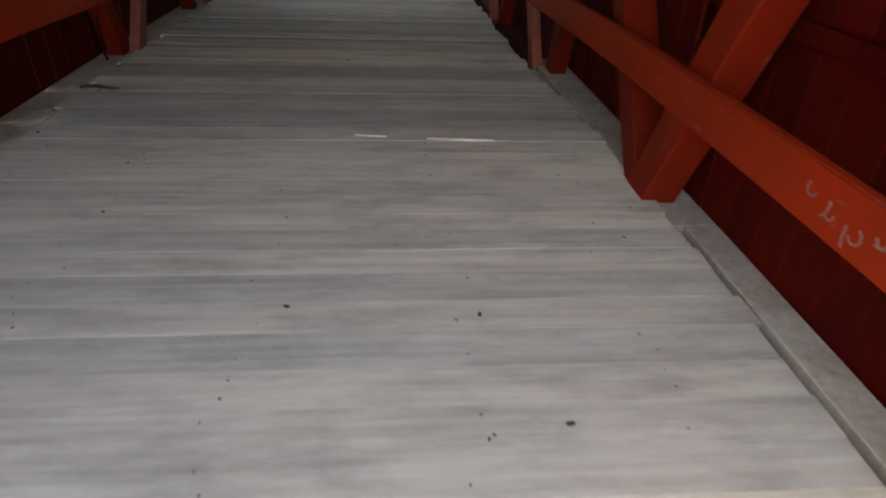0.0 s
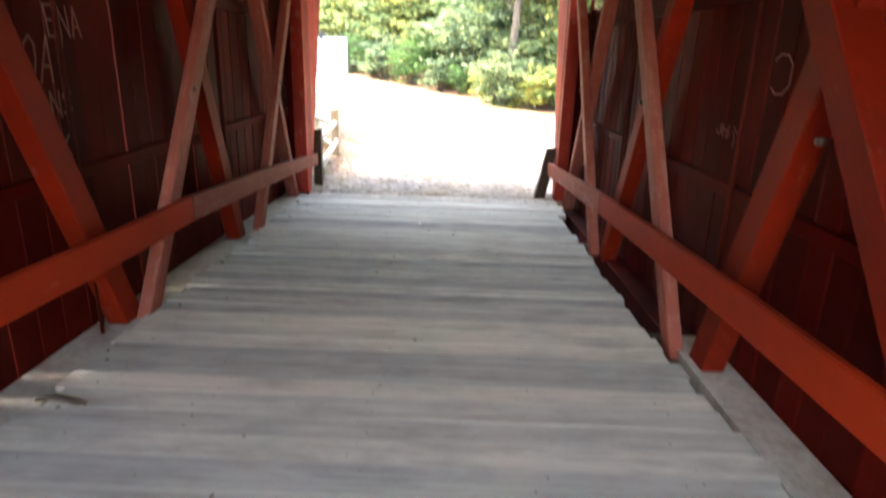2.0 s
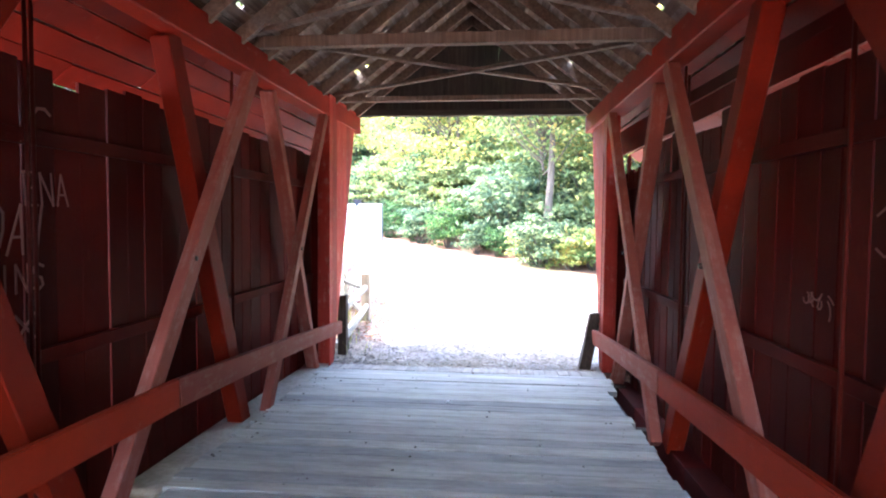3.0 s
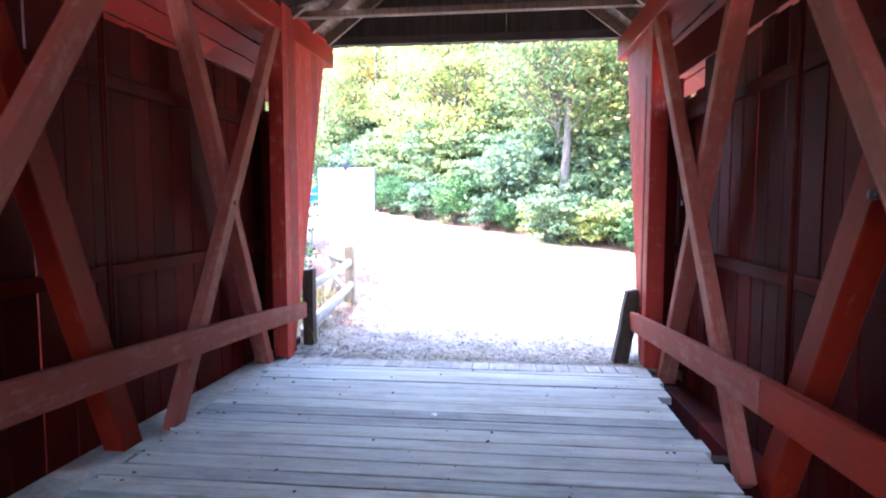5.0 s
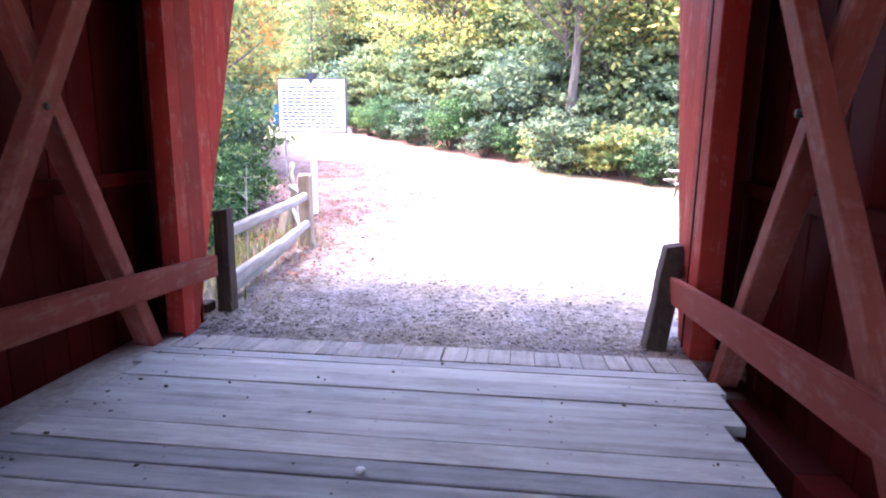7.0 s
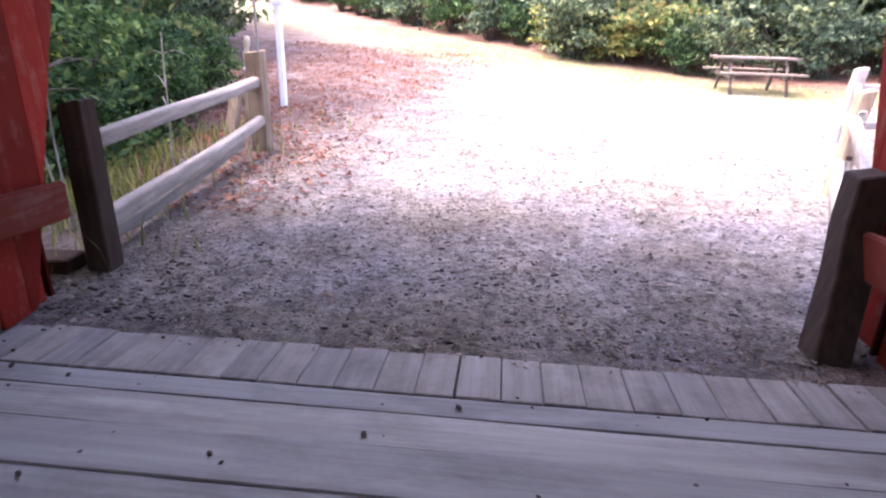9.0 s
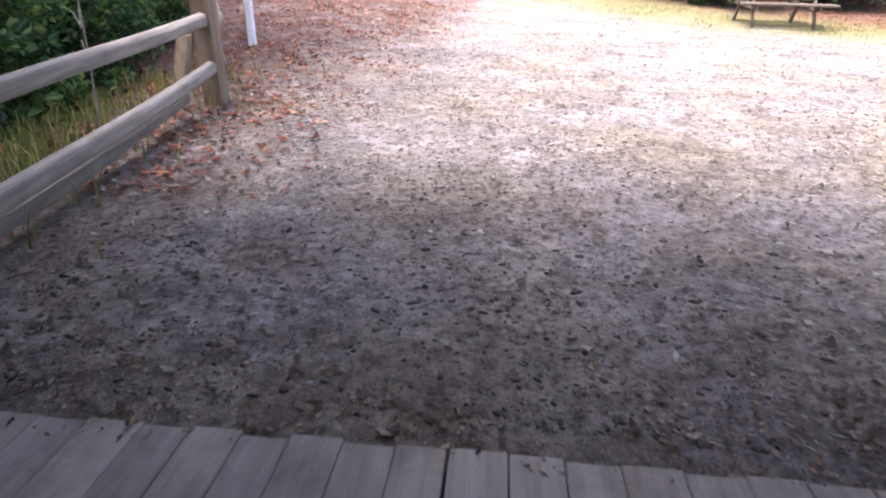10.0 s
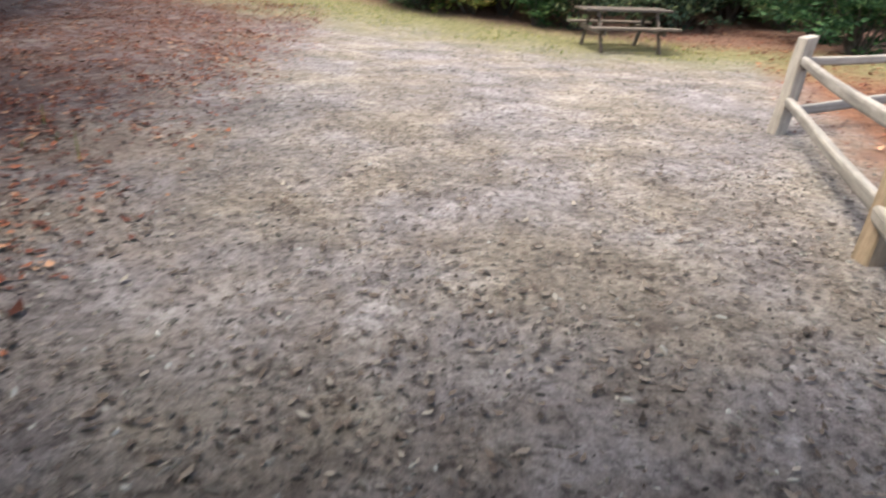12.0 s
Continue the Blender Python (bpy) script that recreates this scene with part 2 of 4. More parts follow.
def ground_material():
    m, nt, b = material("sandy_ground", 0.95)
    pos = coords(nt, (1, 1, 1), True)
    sep = nt.nodes.new("ShaderNodeSeparateXYZ")
    nt.links.new(pos, sep.inputs[0])
    sand = ramp(nt, noise_tex(nt, pos, 1.1, 8, 0.7), [(0.32, (0.265, 0.240, 0.215)), (0.5, (0.385, 0.355, 0.325)), (0.66, (0.52, 0.485, 0.45))])
    speck = ramp(nt, noise_tex(nt, pos, 24, 5, 0.72), [(0.36, (0.24, 0.22, 0.21)), (0.47, (0.78, 0.77, 0.76)), (0.58, (1.08, 1.07, 1.06))])
    col = mix(nt, 0.85, sand, speck, "MULTIPLY")
    patch = ramp(nt, noise_tex(nt, pos, 2.3, 7, 0.7), [(0.38, (0.66, 0.63, 0.62)), (0.55, (1, 1, 1))])
    col = mix(nt, 0.8, col, patch, "MULTIPLY")
    lumps = ramp(nt, noise_tex(nt, pos, 10, 6, 0.7), [(0.38, (0.58, 0.55, 0.54)), (0.56, (1, 1, 1))])
    col = mix(nt, 0.75, col, lumps, "MULTIPLY")
    hue = ramp(nt, noise_tex(nt, pos, 0.8, 4, 0.6), [(0.4, (0.92, 0.92, 1.0)), (0.6, (1.0, 0.95, 0.85))])
    col = mix(nt, 0.9, col, hue, "MULTIPLY")
    grit = ramp(nt, noise_tex(nt, pos, 75, 3, 0.8), [(0.35, (0.5, 0.48, 0.46)), (0.6, (1, 1, 1))])
    col = mix(nt, 0.7, col, grit, "MULTIPLY")

    def band(axis, lo, hi, wobble=1.5):
        w = node(nt, "ShaderNodeMath")
        w.operation = "MULTIPLY_ADD"
        w.inputs[1].default_value = wobble
        nt.links.new(noise_tex(nt, pos, 0.7, 5, 0.65), w.inputs[0])
        nt.links.new(axis, w.inputs[2])
        r = nt.nodes.new("ShaderNodeMapRange")
        for n, v in enumerate((lo, hi)):
            r.inputs[n + 1].default_value = v
        nt.links.new(w.outputs[0], r.inputs[0])
        return r.outputs[0]

    # leaf litter along the left verge, grass before the woods, woodland floor beyond
    lean = node(nt, "ShaderNodeMath")
    lean.operation = "MULTIPLY_ADD"
    lean.inputs[1].default_value = -0.08
    nt.links.new(sep.outputs[1], lean.inputs[0])
    nt.links.new(sep.outputs[0], lean.inputs[2])
    litter = ramp(nt, noise_tex(nt, pos, 14, 6, 0.8), [(0.3, (0.036, 0.019, 0.016)), (0.52, (0.082, 0.043, 0.036)), (0.75, (0.21, 0.135, 0.115))])
    drifted = node(nt, "ShaderNodeMath")
    drifted.operation = "MULTIPLY"
    nt.links.new(band(lean.outputs[0], -0.7, -2.7, 2.4), drifted.inputs[0])
    nt.links.new(ramp(nt, noise_tex(nt, pos, 3.2, 7, 0.75), [(0.36, (0.4,) * 3), (0.6, (1, 1, 1))]), drifted.inputs[1])
    col = mix(nt, drifted.outputs[0], col, litter)
    beyond = node(nt, "ShaderNodeMath")
    beyond.operation = "MULTIPLY_ADD"
    beyond.inputs[1].default_value = -0.52
    nt.links.new(sep.outputs[1], beyond.inputs[0])
    nt.links.new(sep.outputs[0], beyond.inputs[2])
    clay = ramp(nt, noise_tex(nt, pos, 7, 6, 0.8), [(0.3, (0.085, 0.04, 0.024)), (0.52, (0.19, 0.085, 0.045)), (0.75, (0.32, 0.19, 0.12))])
    col = mix(nt, band(beyond.outputs[0], -3.9, -3.1, 1.2), col, clay)
    depth = node(nt, "ShaderNodeMath")
    depth.operation = "MULTIPLY_ADD"
    depth.inputs[1].default_value = 0.75
    nt.links.new(sep.outputs[0], depth.inputs[0])
    nt.links.new(sep.outputs[1], depth.inputs[2])
    turf = ramp(nt, noise_tex(nt, pos, 9, 6, 0.8), [(0.3, (0.075, 0.072, 0.028)), (0.5, (0.15, 0.140, 0.058)), (0.72, (0.33, 0.285, 0.17))])
    col = mix(nt, band(depth.outputs[0], 26.4, 30.4, 5.0), col, turf)
    woods = ramp(nt, noise_tex(nt, pos, 6, 6, 0.8), [(0.3, (0.08, 0.045, 0.03)), (0.6, (0.20, 0.11, 0.075)), (0.8, (0.30, 0.19, 0.14))])
    col = mix(nt, band(depth.outputs[0], 29.5, 31.5, 1.5), col, woods)
    nt.links.new(col, b.inputs["Base Color"])
    bump(nt, b, noise_tex(nt, pos, 22, 8, 0.75), 1.0, 0.05)
    return m


GROUND = ground_material()


# ---- building helpers ----
def mesh_of(bm, name, mat, smooth=False):
    me = bpy.data.meshes.new(name)
    bm.to_mesh(me)
    bm.free()
    me.materials.append(mat)
    if smooth:
        for p in me.polygons:
            p.use_smooth = True
    return me


def part(name, bm, mat, parent=None, label="", smooth=False):
    """One mesh object, under a thing or a part."""
    ob = new(name, bm if isinstance(bm, bpy.types.Mesh) else mesh_of(bm, name, mat, smooth))
    ob.parent = parent
    return tagged(ob, label)


def thing(name, label, category, group="", kind="", at=None):
    ob = new(name)
    ob.empty_display_size = 0.1
    if at is not None:
        ob.matrix_world = at
    return tagged(ob, label, category, group, kind)


def box_into(bm, lo, hi, bevel=0.0, m=None):
    vs = [bm.verts.new((x, y, z)) for x in (lo[0], hi[0]) for y in (lo[1], hi[1]) for z in (lo[2], hi[2])]
    faces = [bm.faces.new([vs[i] for i in f]) for f in ((0, 1, 3, 2), (4, 6, 7, 5), (0, 4, 5, 1), (2, 3, 7, 6), (0, 2, 6, 4), (1, 5, 7, 3))]
    if m is not None:
        bmesh.ops.transform(bm, matrix=m, verts=vs)
    if bevel:
        edges = {e for f in faces for e in f.edges}
        bmesh.ops.bevel(bm, geom=list(edges), offset=bevel, segments=1, affect="EDGES")
    return bm


def box(lo, hi, bevel=0.0, m=None):
    return box_into(bmesh.new(), lo, hi, bevel, m)


def along(p0, p1, side=(1, 0, 0)):
    """The frame of a stick from p0 to p1: z runs along it, x keeps near the given side."""
    p0, p1 = Vector(p0), Vector(p1)
    z = (p1 - p0).normalized()
    x = Vector(side)
    x = (x - z * x.dot(z)).normalized()
    y = z.cross(x)
    return Matrix(((x.x, y.x, z.x, p0.x), (x.y, y.y, z.y, p0.y), (x.z, y.z, z.z, p0.z), (0, 0, 0, 1))), (p1 - p0).length


def stick(name, p0, p1, a, b, mat, parent, side=(1, 0, 0), bevel=0.008, label=""):
    """A timber from p0 to p1, a wide towards side and b across; its own origin lies at p0."""
    m, length = along(p0, p1, side)
    bm = bmesh.new()
    box_into(bm, (-a / 2, -b / 2, 0), (a / 2, b / 2, length), bevel)
    ob = part(name, bm, mat, parent, label)
    ob.matrix_local = (parent.matrix_world.inverted() if parent else Matrix()) @ m
    return ob


def rod(name, p0, p1, r, mat, parent, sides=8, label=""):
    m, length = along(p0, p1, (1, 0.01, 0))
    bm = bmesh.new()
    bmesh.ops.create_cone(bm, cap_ends=True, segments=sides, radius1=r, radius2=r, depth=length, matrix=Matrix.Translation((0, 0, length / 2)))
    ob = part(name, bm, mat, parent, label, True)
    ob.matrix_local = (parent.matrix_world.inverted() if parent else Matrix()) @ m
    return ob


# ---- plan of the bridge ----
START, END = 0.0, 11.27        # cross planks
RAMP_END = 11.57
NODES = (0.05, 1.35, 3.95, 6.6, 9.1, 11.5)
LEAN = {-1: ((9.48, 11.44, 0.13), (6.93, 9.13, 0.16), (4.1, 6.4, 0.18), (1.45, 3.8, 0.18)), 1: ((9.24, 11.48, 0.13), (6.74, 8.99, 0.16), (3.93, 6.5, 0.19), (1.3, 3.6, 0.18))}
COUNTER = {-1: ((11.41, 9.85, 0.11), (9.12, 7.87, 0.19), (6.85, 5.42, 0.21), (4.0, 2.4, 0.2), (1.3, 0.2, 0.2)), 1: ((11.42, 9.7, 0.11), (9.07, 7.4, 0.18), (6.46, 5.2, 0.22), (3.88, 2.2, 0.24), (1.2, 0.2, 0.2))}
CHORD_Z = (3.36, 3.62)
WALL = 0.36                     # siding behind the truss's inner face


def inner(side, y):
    """The truss's inner face: the sides draw in a little towards the far portal."""
    return -(1.95 - 0.013 * y) if side < 0 else 2.09 - 0.021 * y


def out(side, y, off):
    return inner(side, y) + side * off


def deck_z(y):
    """The deck's camber."""
    return 0.10 * max(0.0, 1 - ((y - 4.6) / 7.0) ** 2)


# ---- ground ----
def soft(v, k=1.0):
    return np.log1p(np.exp(np.clip(v / k, -40, 40))) * k


def step(v, lo, hi):
    s = np.clip((v - lo) / (hi - lo), 0, 1)
    return s * s * (3 - 2 * s)


def tree_line(x):
    return 25.3 + 1.05 * soft(4 - x, 1.5)


def ground_z(x, y):
    x, y = np.asarray(x, float), np.asarray(y, float)
    p = -0.55 * (x - 4) + (y - 25)
    z = -0.02 + 0.075 * np.minimum(soft(p - 3.5, 1.5), 30)
    z = z - 0.22 * np.exp(-(((x - 5.5) / 5) ** 2 + ((y - 24) / 4) ** 2))
    z = z + 9 * np.tanh(0.38 * np.maximum(y - tree_line(x) - 1.5, 0) / 9)
    left, right = step(-2.5 - x + 0.0 * y, 0, 3), step(x - 2.3 - 0.55 * np.maximum(y - 12.5, 0), 0, 3)
    z = z - 0.9 * left * (1 - step(y, 15, 22)) - 0.7 * right * (1 - step(y, 14, 19))
    creek = step(y, 0.1, 0.5) * (1 - step(y, 11.34, 11.50)) + 0 * x
    z = np.where(creek > 0, np.minimum(z, -0.04 - 1.5 * creek), z)
    rough = 0.012 * np.sin(x * 3.1 + 1.3 * np.sin(y * 1.7)) * np.sin(y * 2.7 + 0.8 * np.sin(x * 2.1))
    return z + rough * (1 - creek)


def axis(lo, hi, fine_lo, fine_hi, fine, coarse):
    mid = np.arange(fine_lo, fine_hi + fine / 2, fine)
    left, right, s = [fine_lo], [fine_hi], fine
    while left[-1] > lo:
        s *= coarse
        left.append(left[-1] - s)
    s = fine
    while right[-1] < hi:
        s *= coarse
        right.append(right[-1] + s)
    return np.concatenate([left[:0:-1], mid, right[1:]])


def build_ground():
    xs, ys = axis(-1500, 1500, -8, 12, 0.2, 1.16), axis(-1500, 1500, 9, 34, 0.2, 1.16)
    ys = np.unique(np.concatenate([ys, np.arange(11.1, 11.8, 0.05)]).round(4))
    gx, gy = np.meshgrid(xs, ys)
    verts = np.stack([gx, gy, ground_z(gx, gy)], -1).reshape(-1, 3)
    w = len(xs)
    faces = [(j * w + i, j * w + i + 1, (j + 1) * w + i + 1, (j + 1) * w + i) for j in range(len(ys) - 1) for i in range(w - 1)]
    me = bpy.data.meshes.new("ground")
    me.from_pydata(verts.tolist(), [], faces)
    me.materials.append(GROUND)
    me.polygons.foreach_set("use_smooth", [True] * len(faces))
    tagged(new("ground", me), "pale sandy gravel ground strewn with fallen leaves", "ground", kind="structure")


build_ground()


def gz(x, y):
    return float(ground_z(x, y))


rng = np.random.default_rng(7)


# ---- trusses ----
def build_truss(side):
    truss = thing("bridge_truss", "red-painted timber truss of crossed braces and iron rods standing beside the deck", "bridge truss", "bridge trusses", "structure")

    def pt(y, z, off):
        return (out(side, y, off), y, z)

    zt = CHORD_Z[0]
    # braces leaning towards the far portal, in pairs, with the counter braces between them
    for y0, y1, w in LEAN[side]:
        z0 = deck_z(y0) - 0.12
        dy = (y1 - y0) / (zt - 0.05) * 0.15
        off, deep = (0.117, 0.21) if side > 0 and 3 < y0 < 5 else (0.05, 0.10)
        stick("brace", pt(y0 - dy, z0, off), pt(y1, zt, off), deep, w, PALE_BRACE if y0 > 6 else BRACE, truss)
        if y0 < 6 and off < 0.1:
            stick("brace", pt(y0 - dy + 0.06, z0, 0.31), pt(y1 + 0.06, zt, 0.31), 0.09, w * 0.9, BRACE, truss)
    for y0, y1, w in COUNTER[side]:
        z0 = deck_z(y0) - 0.12
        off, deep = (0.109, 0.21) if side > 0 and 3 < y0 < 5 else (0.18, 0.15)
        stick("counter_brace", pt(y0, z0, off), pt(y1, zt, off), deep, w, PALE_BRACE if y0 > 9.5 else BRACE, truss)
    for n0, n1 in zip(NODES[1:], NODES[2:]):
        mid = (n0 + n1) / 2
        rod("bolt", pt(mid + 0.1, 1.6 + deck_z(mid), -0.012), pt(mid + 0.1, 1.6 + deck_z(mid), 0.02), 0.02, IRON, truss)
    for n in NODES[1:-1]:
        for dy in (-0.06, 0.07):
            rod("tie_rod", pt(n + dy, deck_z(n) - 0.2, 0.27 if dy > 0 else 0.2), pt(n + dy, CHORD_Z[1] + 0.05, 0.27 if dy > 0 else 0.2), 0.012, ROD, truss)
    for name, zc, off, h, mat in (("top_chord", sum(CHORD_Z) / 2, 0.13, CHORD_Z[1] - CHORD_Z[0], BRACE),):
        stick(name, pt(-0.34, zc, off), pt(13.3, zc, off), 0.26, h, mat, truss, bevel=0.012)
    # bottom chord, a dusty ledge beside the deck that follows its camber
    ys = np.linspace(START, 12.0, 8)
    for y0, y1 in zip(ys, ys[1:]):
        # right side past y = 7: dark siding colour stands in for deep shade
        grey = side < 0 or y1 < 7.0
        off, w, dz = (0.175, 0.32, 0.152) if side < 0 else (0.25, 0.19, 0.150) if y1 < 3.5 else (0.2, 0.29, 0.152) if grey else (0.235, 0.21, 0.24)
        stick("bottom_chord", pt(y0, deck_z(y0) - dz, off), pt(y1, deck_z(y1) - dz, off), w, 0.26, DUSTY if grey else SIDING, truss, bevel=0.004, label="dusty grey ledge timber" if grey else "bottom chord timber coloured dark for the shade beside the deck")
    # end posts
    for y in (11.72, -0.1):
        stick("end_post", pt(y, -0.35, 0.11), pt(y, CHORD_Z[0], 0.11), 0.17, 0.2, PORTAL, truss)
    return truss


trusses = [build_truss(-1), build_truss(1)]


def build_rail(side):
    """A plank spiked to the braces at hip height, in two lengths."""
    rail = thing("guard_rail", "red-painted plank guard rail nailed along the truss braces", "guard rail", "guard rails")
    cuts = (-0.25, 7.6, 11.99) if side < 0 else (-0.25, 8.75, 12.04)
    for y0, y1 in zip(cuts, cuts[1:]):
        ys = np.linspace(y0, y1 - 0.004, 7)
        bm = bmesh.new()
        rings = []
        for i, y in enumerate(ys):
            z = rail_z(y) + (0.042 * min(1.0, max(0.0, (y - 6.3) / 1.2)) if side < 0 else 0.0)
            h = 0.225 - (0.05 if side < 0 else 0.03) * max(0.0, (y - 7.0) / 5.0)
            x0, x1 = out(side, y, -0.055), out(side, y, -0.002)
            rings.append([bm.verts.new(v) for v in ((x0, y, z - h), (x1, y, z - h), (x1, y, z), (x0, y, z))])
        for r, q in zip(rings, rings[1:]):
            for i in range(4):
                bm.faces.new((r[i], r[(i + 1) % 4], q[(i + 1) % 4], q[i]))
        bm.faces.new(rings[0])
        bm.faces.new(rings[-1])
        bmesh.ops.recalc_face_normals(bm, faces=bm.faces[:])
        bmesh.ops.bevel(bm, geom=bm.edges[:], offset=0.009, segments=2, affect="EDGES")
        part("rail_plank", bm, RAIL if y0 < 5 else PALE_RAIL, rail)
    return rail


def rail_z(y):
    return 0.47 + 0.46 * (1 - max(0.0, (y - 3.5) / 8.6) ** 1.6)


rails = [build_rail(-1), build_rail(1)]


# ---- roof ----
RIDGE_Z, EAVE_X, EAVE_Z = 5.15, 2.75, 3.02


def build_roof():
    roof = tagged(new("ceiling"), "open timber roof of rafters, ties and spaced boards", "roof", kind="structure")
    slope = math.atan2(RIDGE_Z - EAVE_Z, EAVE_X)
    length = math.hypot(RIDGE_Z - EAVE_Z, EAVE_X)
    rafters, lath, cover = bmesh.new(), bmesh.new(), bmesh.new()
    r = random.Random(5)
    for side in (-1, 1):
        frame_m = Matrix.Translation((0.03 + side * EAVE_X, 0, EAVE_Z)) @ Matrix.Rotation(side * slope, 4, "Y") @ Matrix.Diagonal((-side, 1, 1, 1))
        y = -0.35
        while y < 13.5:
            box_into(rafters, (0, y, -0.12), (length, y + 0.05, 0), 0, frame_m)
            y += 0.61
        s = 0.0
        while s < length - 0.03:
            w = r.choice((0.09, 0.1, 0.12))
            y = -0.37
            while y < 13.5:
                run = r.uniform(2.2, 3.6)
                box_into(lath, (s, y, 0.003), (min(s + w, length), min(y + run, 13.55) - 0.006, 0.025), 0, frame_m)
                y += run
            s += w + r.choice((0.05, 0.06, 0.07))
        s = 0.0
        while s < length:
            y = -0.40
            while y < 13.6:
                w = r.uniform(0.11, 0.24)
                if r.random() > (0.03 if 7.5 < y < 12.3 and 0.8 < s < 2.4 else 0.004):
                    box_into(cover, (s - 0.06, y, 0.03), (s + 0.2, y + w - 0.004, 0.042), 0, frame_m)
                y += w
            s += 0.19
    for name, bm, mat in (("rafter", rafters, ROOF_WOOD), ("roof_board", lath, ROOF_WOOD), ("shingle", cover, SHINGLE)):
        ob = part(name, bm, mat, roof)
        ob["kind"] = "stuff"
    return roof


roof = build_roof()


def build_ties():
    ys = (-0.1, 1.4, 4.0, 6.6, 9.25, 12.1)
    for k, y in enumerate(ys):
        tie = tagged(stick("tie_beam", (out(-1, y, 0.1), y, 3.68), (out(1, y, 0.1), y, 3.70), 0.1, 0.11 if k < 5 else 0.07, ROOF_WOOD, None, (0, 1, 0)),
                     "weathered timber tie beam across the tops of the trusses", "beam", "tie beams", "structure")
    for y0, y1 in zip(ys[1:], ys[2:]):
        for s in (-1, 1):
            tagged(stick("sway_brace", (out(-s, y0, 0.15), y0 + 0.1, 3.74 + 0.025 * s), (out(s, y1, 0.15), y1 - 0.1, 3.74 + 0.025 * s), 0.045, 0.075, ROOF_WOOD, None, (0, 0, 1)),
                   "thin diagonal timber brace crossing under the roof", "brace", "sway braces", "structure")


build_ties()


# ---- things on and around the bridge ----
def build_scrawl(side, y0, z0, size, seed, off, count):
    """Faded chalk scrawled on the boards, past reading: a few bent strokes to a sign."""
    r = random.Random(seed)
    bm = bmesh.new()
    y = y0
    for _ in range(count):
        for _ in range(r.randint(1, 2)):
            p = Vector((out(side, y, off), y + r.uniform(0, size * 0.4), z0 + r.uniform(0.5, 1) * size))
            turn, bend = r.uniform(3.5, 5.5), r.uniform(-0.9, 0.9)
            for _ in range(r.randint(3, 6)):
                q = p + Vector((0, math.cos(turn), math.sin(turn))) * size * 0.24
                m, length = along(p, q, (side, 0, 0))
                box_into(bm, (-0.0012, -size * 0.05, -0.002), (0.0012, size * 0.05, length + 0.002), 0, m)
                p, turn = q, turn + bend
        y += size * 0.75
    return tagged(part("chalk_scrawl", bm, CHALK), "faded white chalk scrawl on red boards", "graffiti", "chalk scrawls", "stuff")


# hand-drawn letters: strokes on a grid two wide and four high
STROKES = {
    "C": ("2,3.4 1.4,4 0.6,3.9 0,3 0,1 0.6,0.1 1.4,0 2,0.6",),
    "E": ("2,4 0,4 0,0 2,0", "0,2.1 1.6,2.1"),
    "N": ("0,0 0,4 2,0 2,4",),
    "A": ("0,0 1,4 2,0", "0.4,1.4 1.6,1.4"),
    "O": ("1,4 0.2,3.3 0,2 0.2,0.7 1,0 1.8,0.7 2,2 1.8,3.3 1,4",),
    "I": ("1,0 1,4",),
    "S": ("2,3.5 1,4 0.1,3.2 0.6,2.3 1.6,1.8 1.9,0.8 1,0 0,0.5",),
    "X": ("0,0 2,4", "0,4 2,0"),
}


def build_letters(side, word, y0, z0, width, height, off, thick, lean=0.0):
    bm = bmesh.new()
    for k, letter in enumerate(word):
        for stroke in STROKES.get(letter, ()):
            pts = [[float(v) for v in p.split(",")] for p in stroke.split()]
            pts = [Vector((0, y0 + (k + p[0] * 0.36) * width + lean * p[1], z0 + p[1] * height / 4)) for p in pts]
            for p, q in zip(pts, pts[1:]):
                for v in (p, q):
                    v.x = out(side, v.y, off)
                m, length = along(p, q, (side, 0, 0))
                box_into(bm, (-0.0012, -thick / 2, -thick / 3), (0.0012, thick / 2, length + thick / 3), 0, m)
    return tagged(part("chalk_letters", bm, CHALK), "faded white letters chalked by hand on red boards", "graffiti", "chalk letters", "stuff")


build_letters(-1, "C", 6.77, 2.43, 0.19, 0.2, WALL - 0.006, 0.018)
build_letters(-1, " ENA", 6.58, 2.06, 0.125, 0.19, WALL - 0.006, 0.014, -0.004)
build_letters(-1, "OAI", 6.40, 1.78, 0.16, 0.28, WALL - 0.006, 0.016, 0.012)
build_letters(-1, "INS", 6.50, 1.56, 0.12, 0.16, WALL - 0.006, 0.016)
build_letters(-1, "X", 6.61, 1.29, 0.19, 0.14, WALL - 0.006, 0.018)
build_letters(1, "C", 6.37, 1.84, 0.28, 0.23, WALL - 0.006, 0.012)
for args in ((1, 1.98, 0.765, 0.075, 5, -0.0565, 7), (1, 6.95, 1.50, 0.10, 9, WALL - 0.006, 4)):
    build_scrawl(*args)


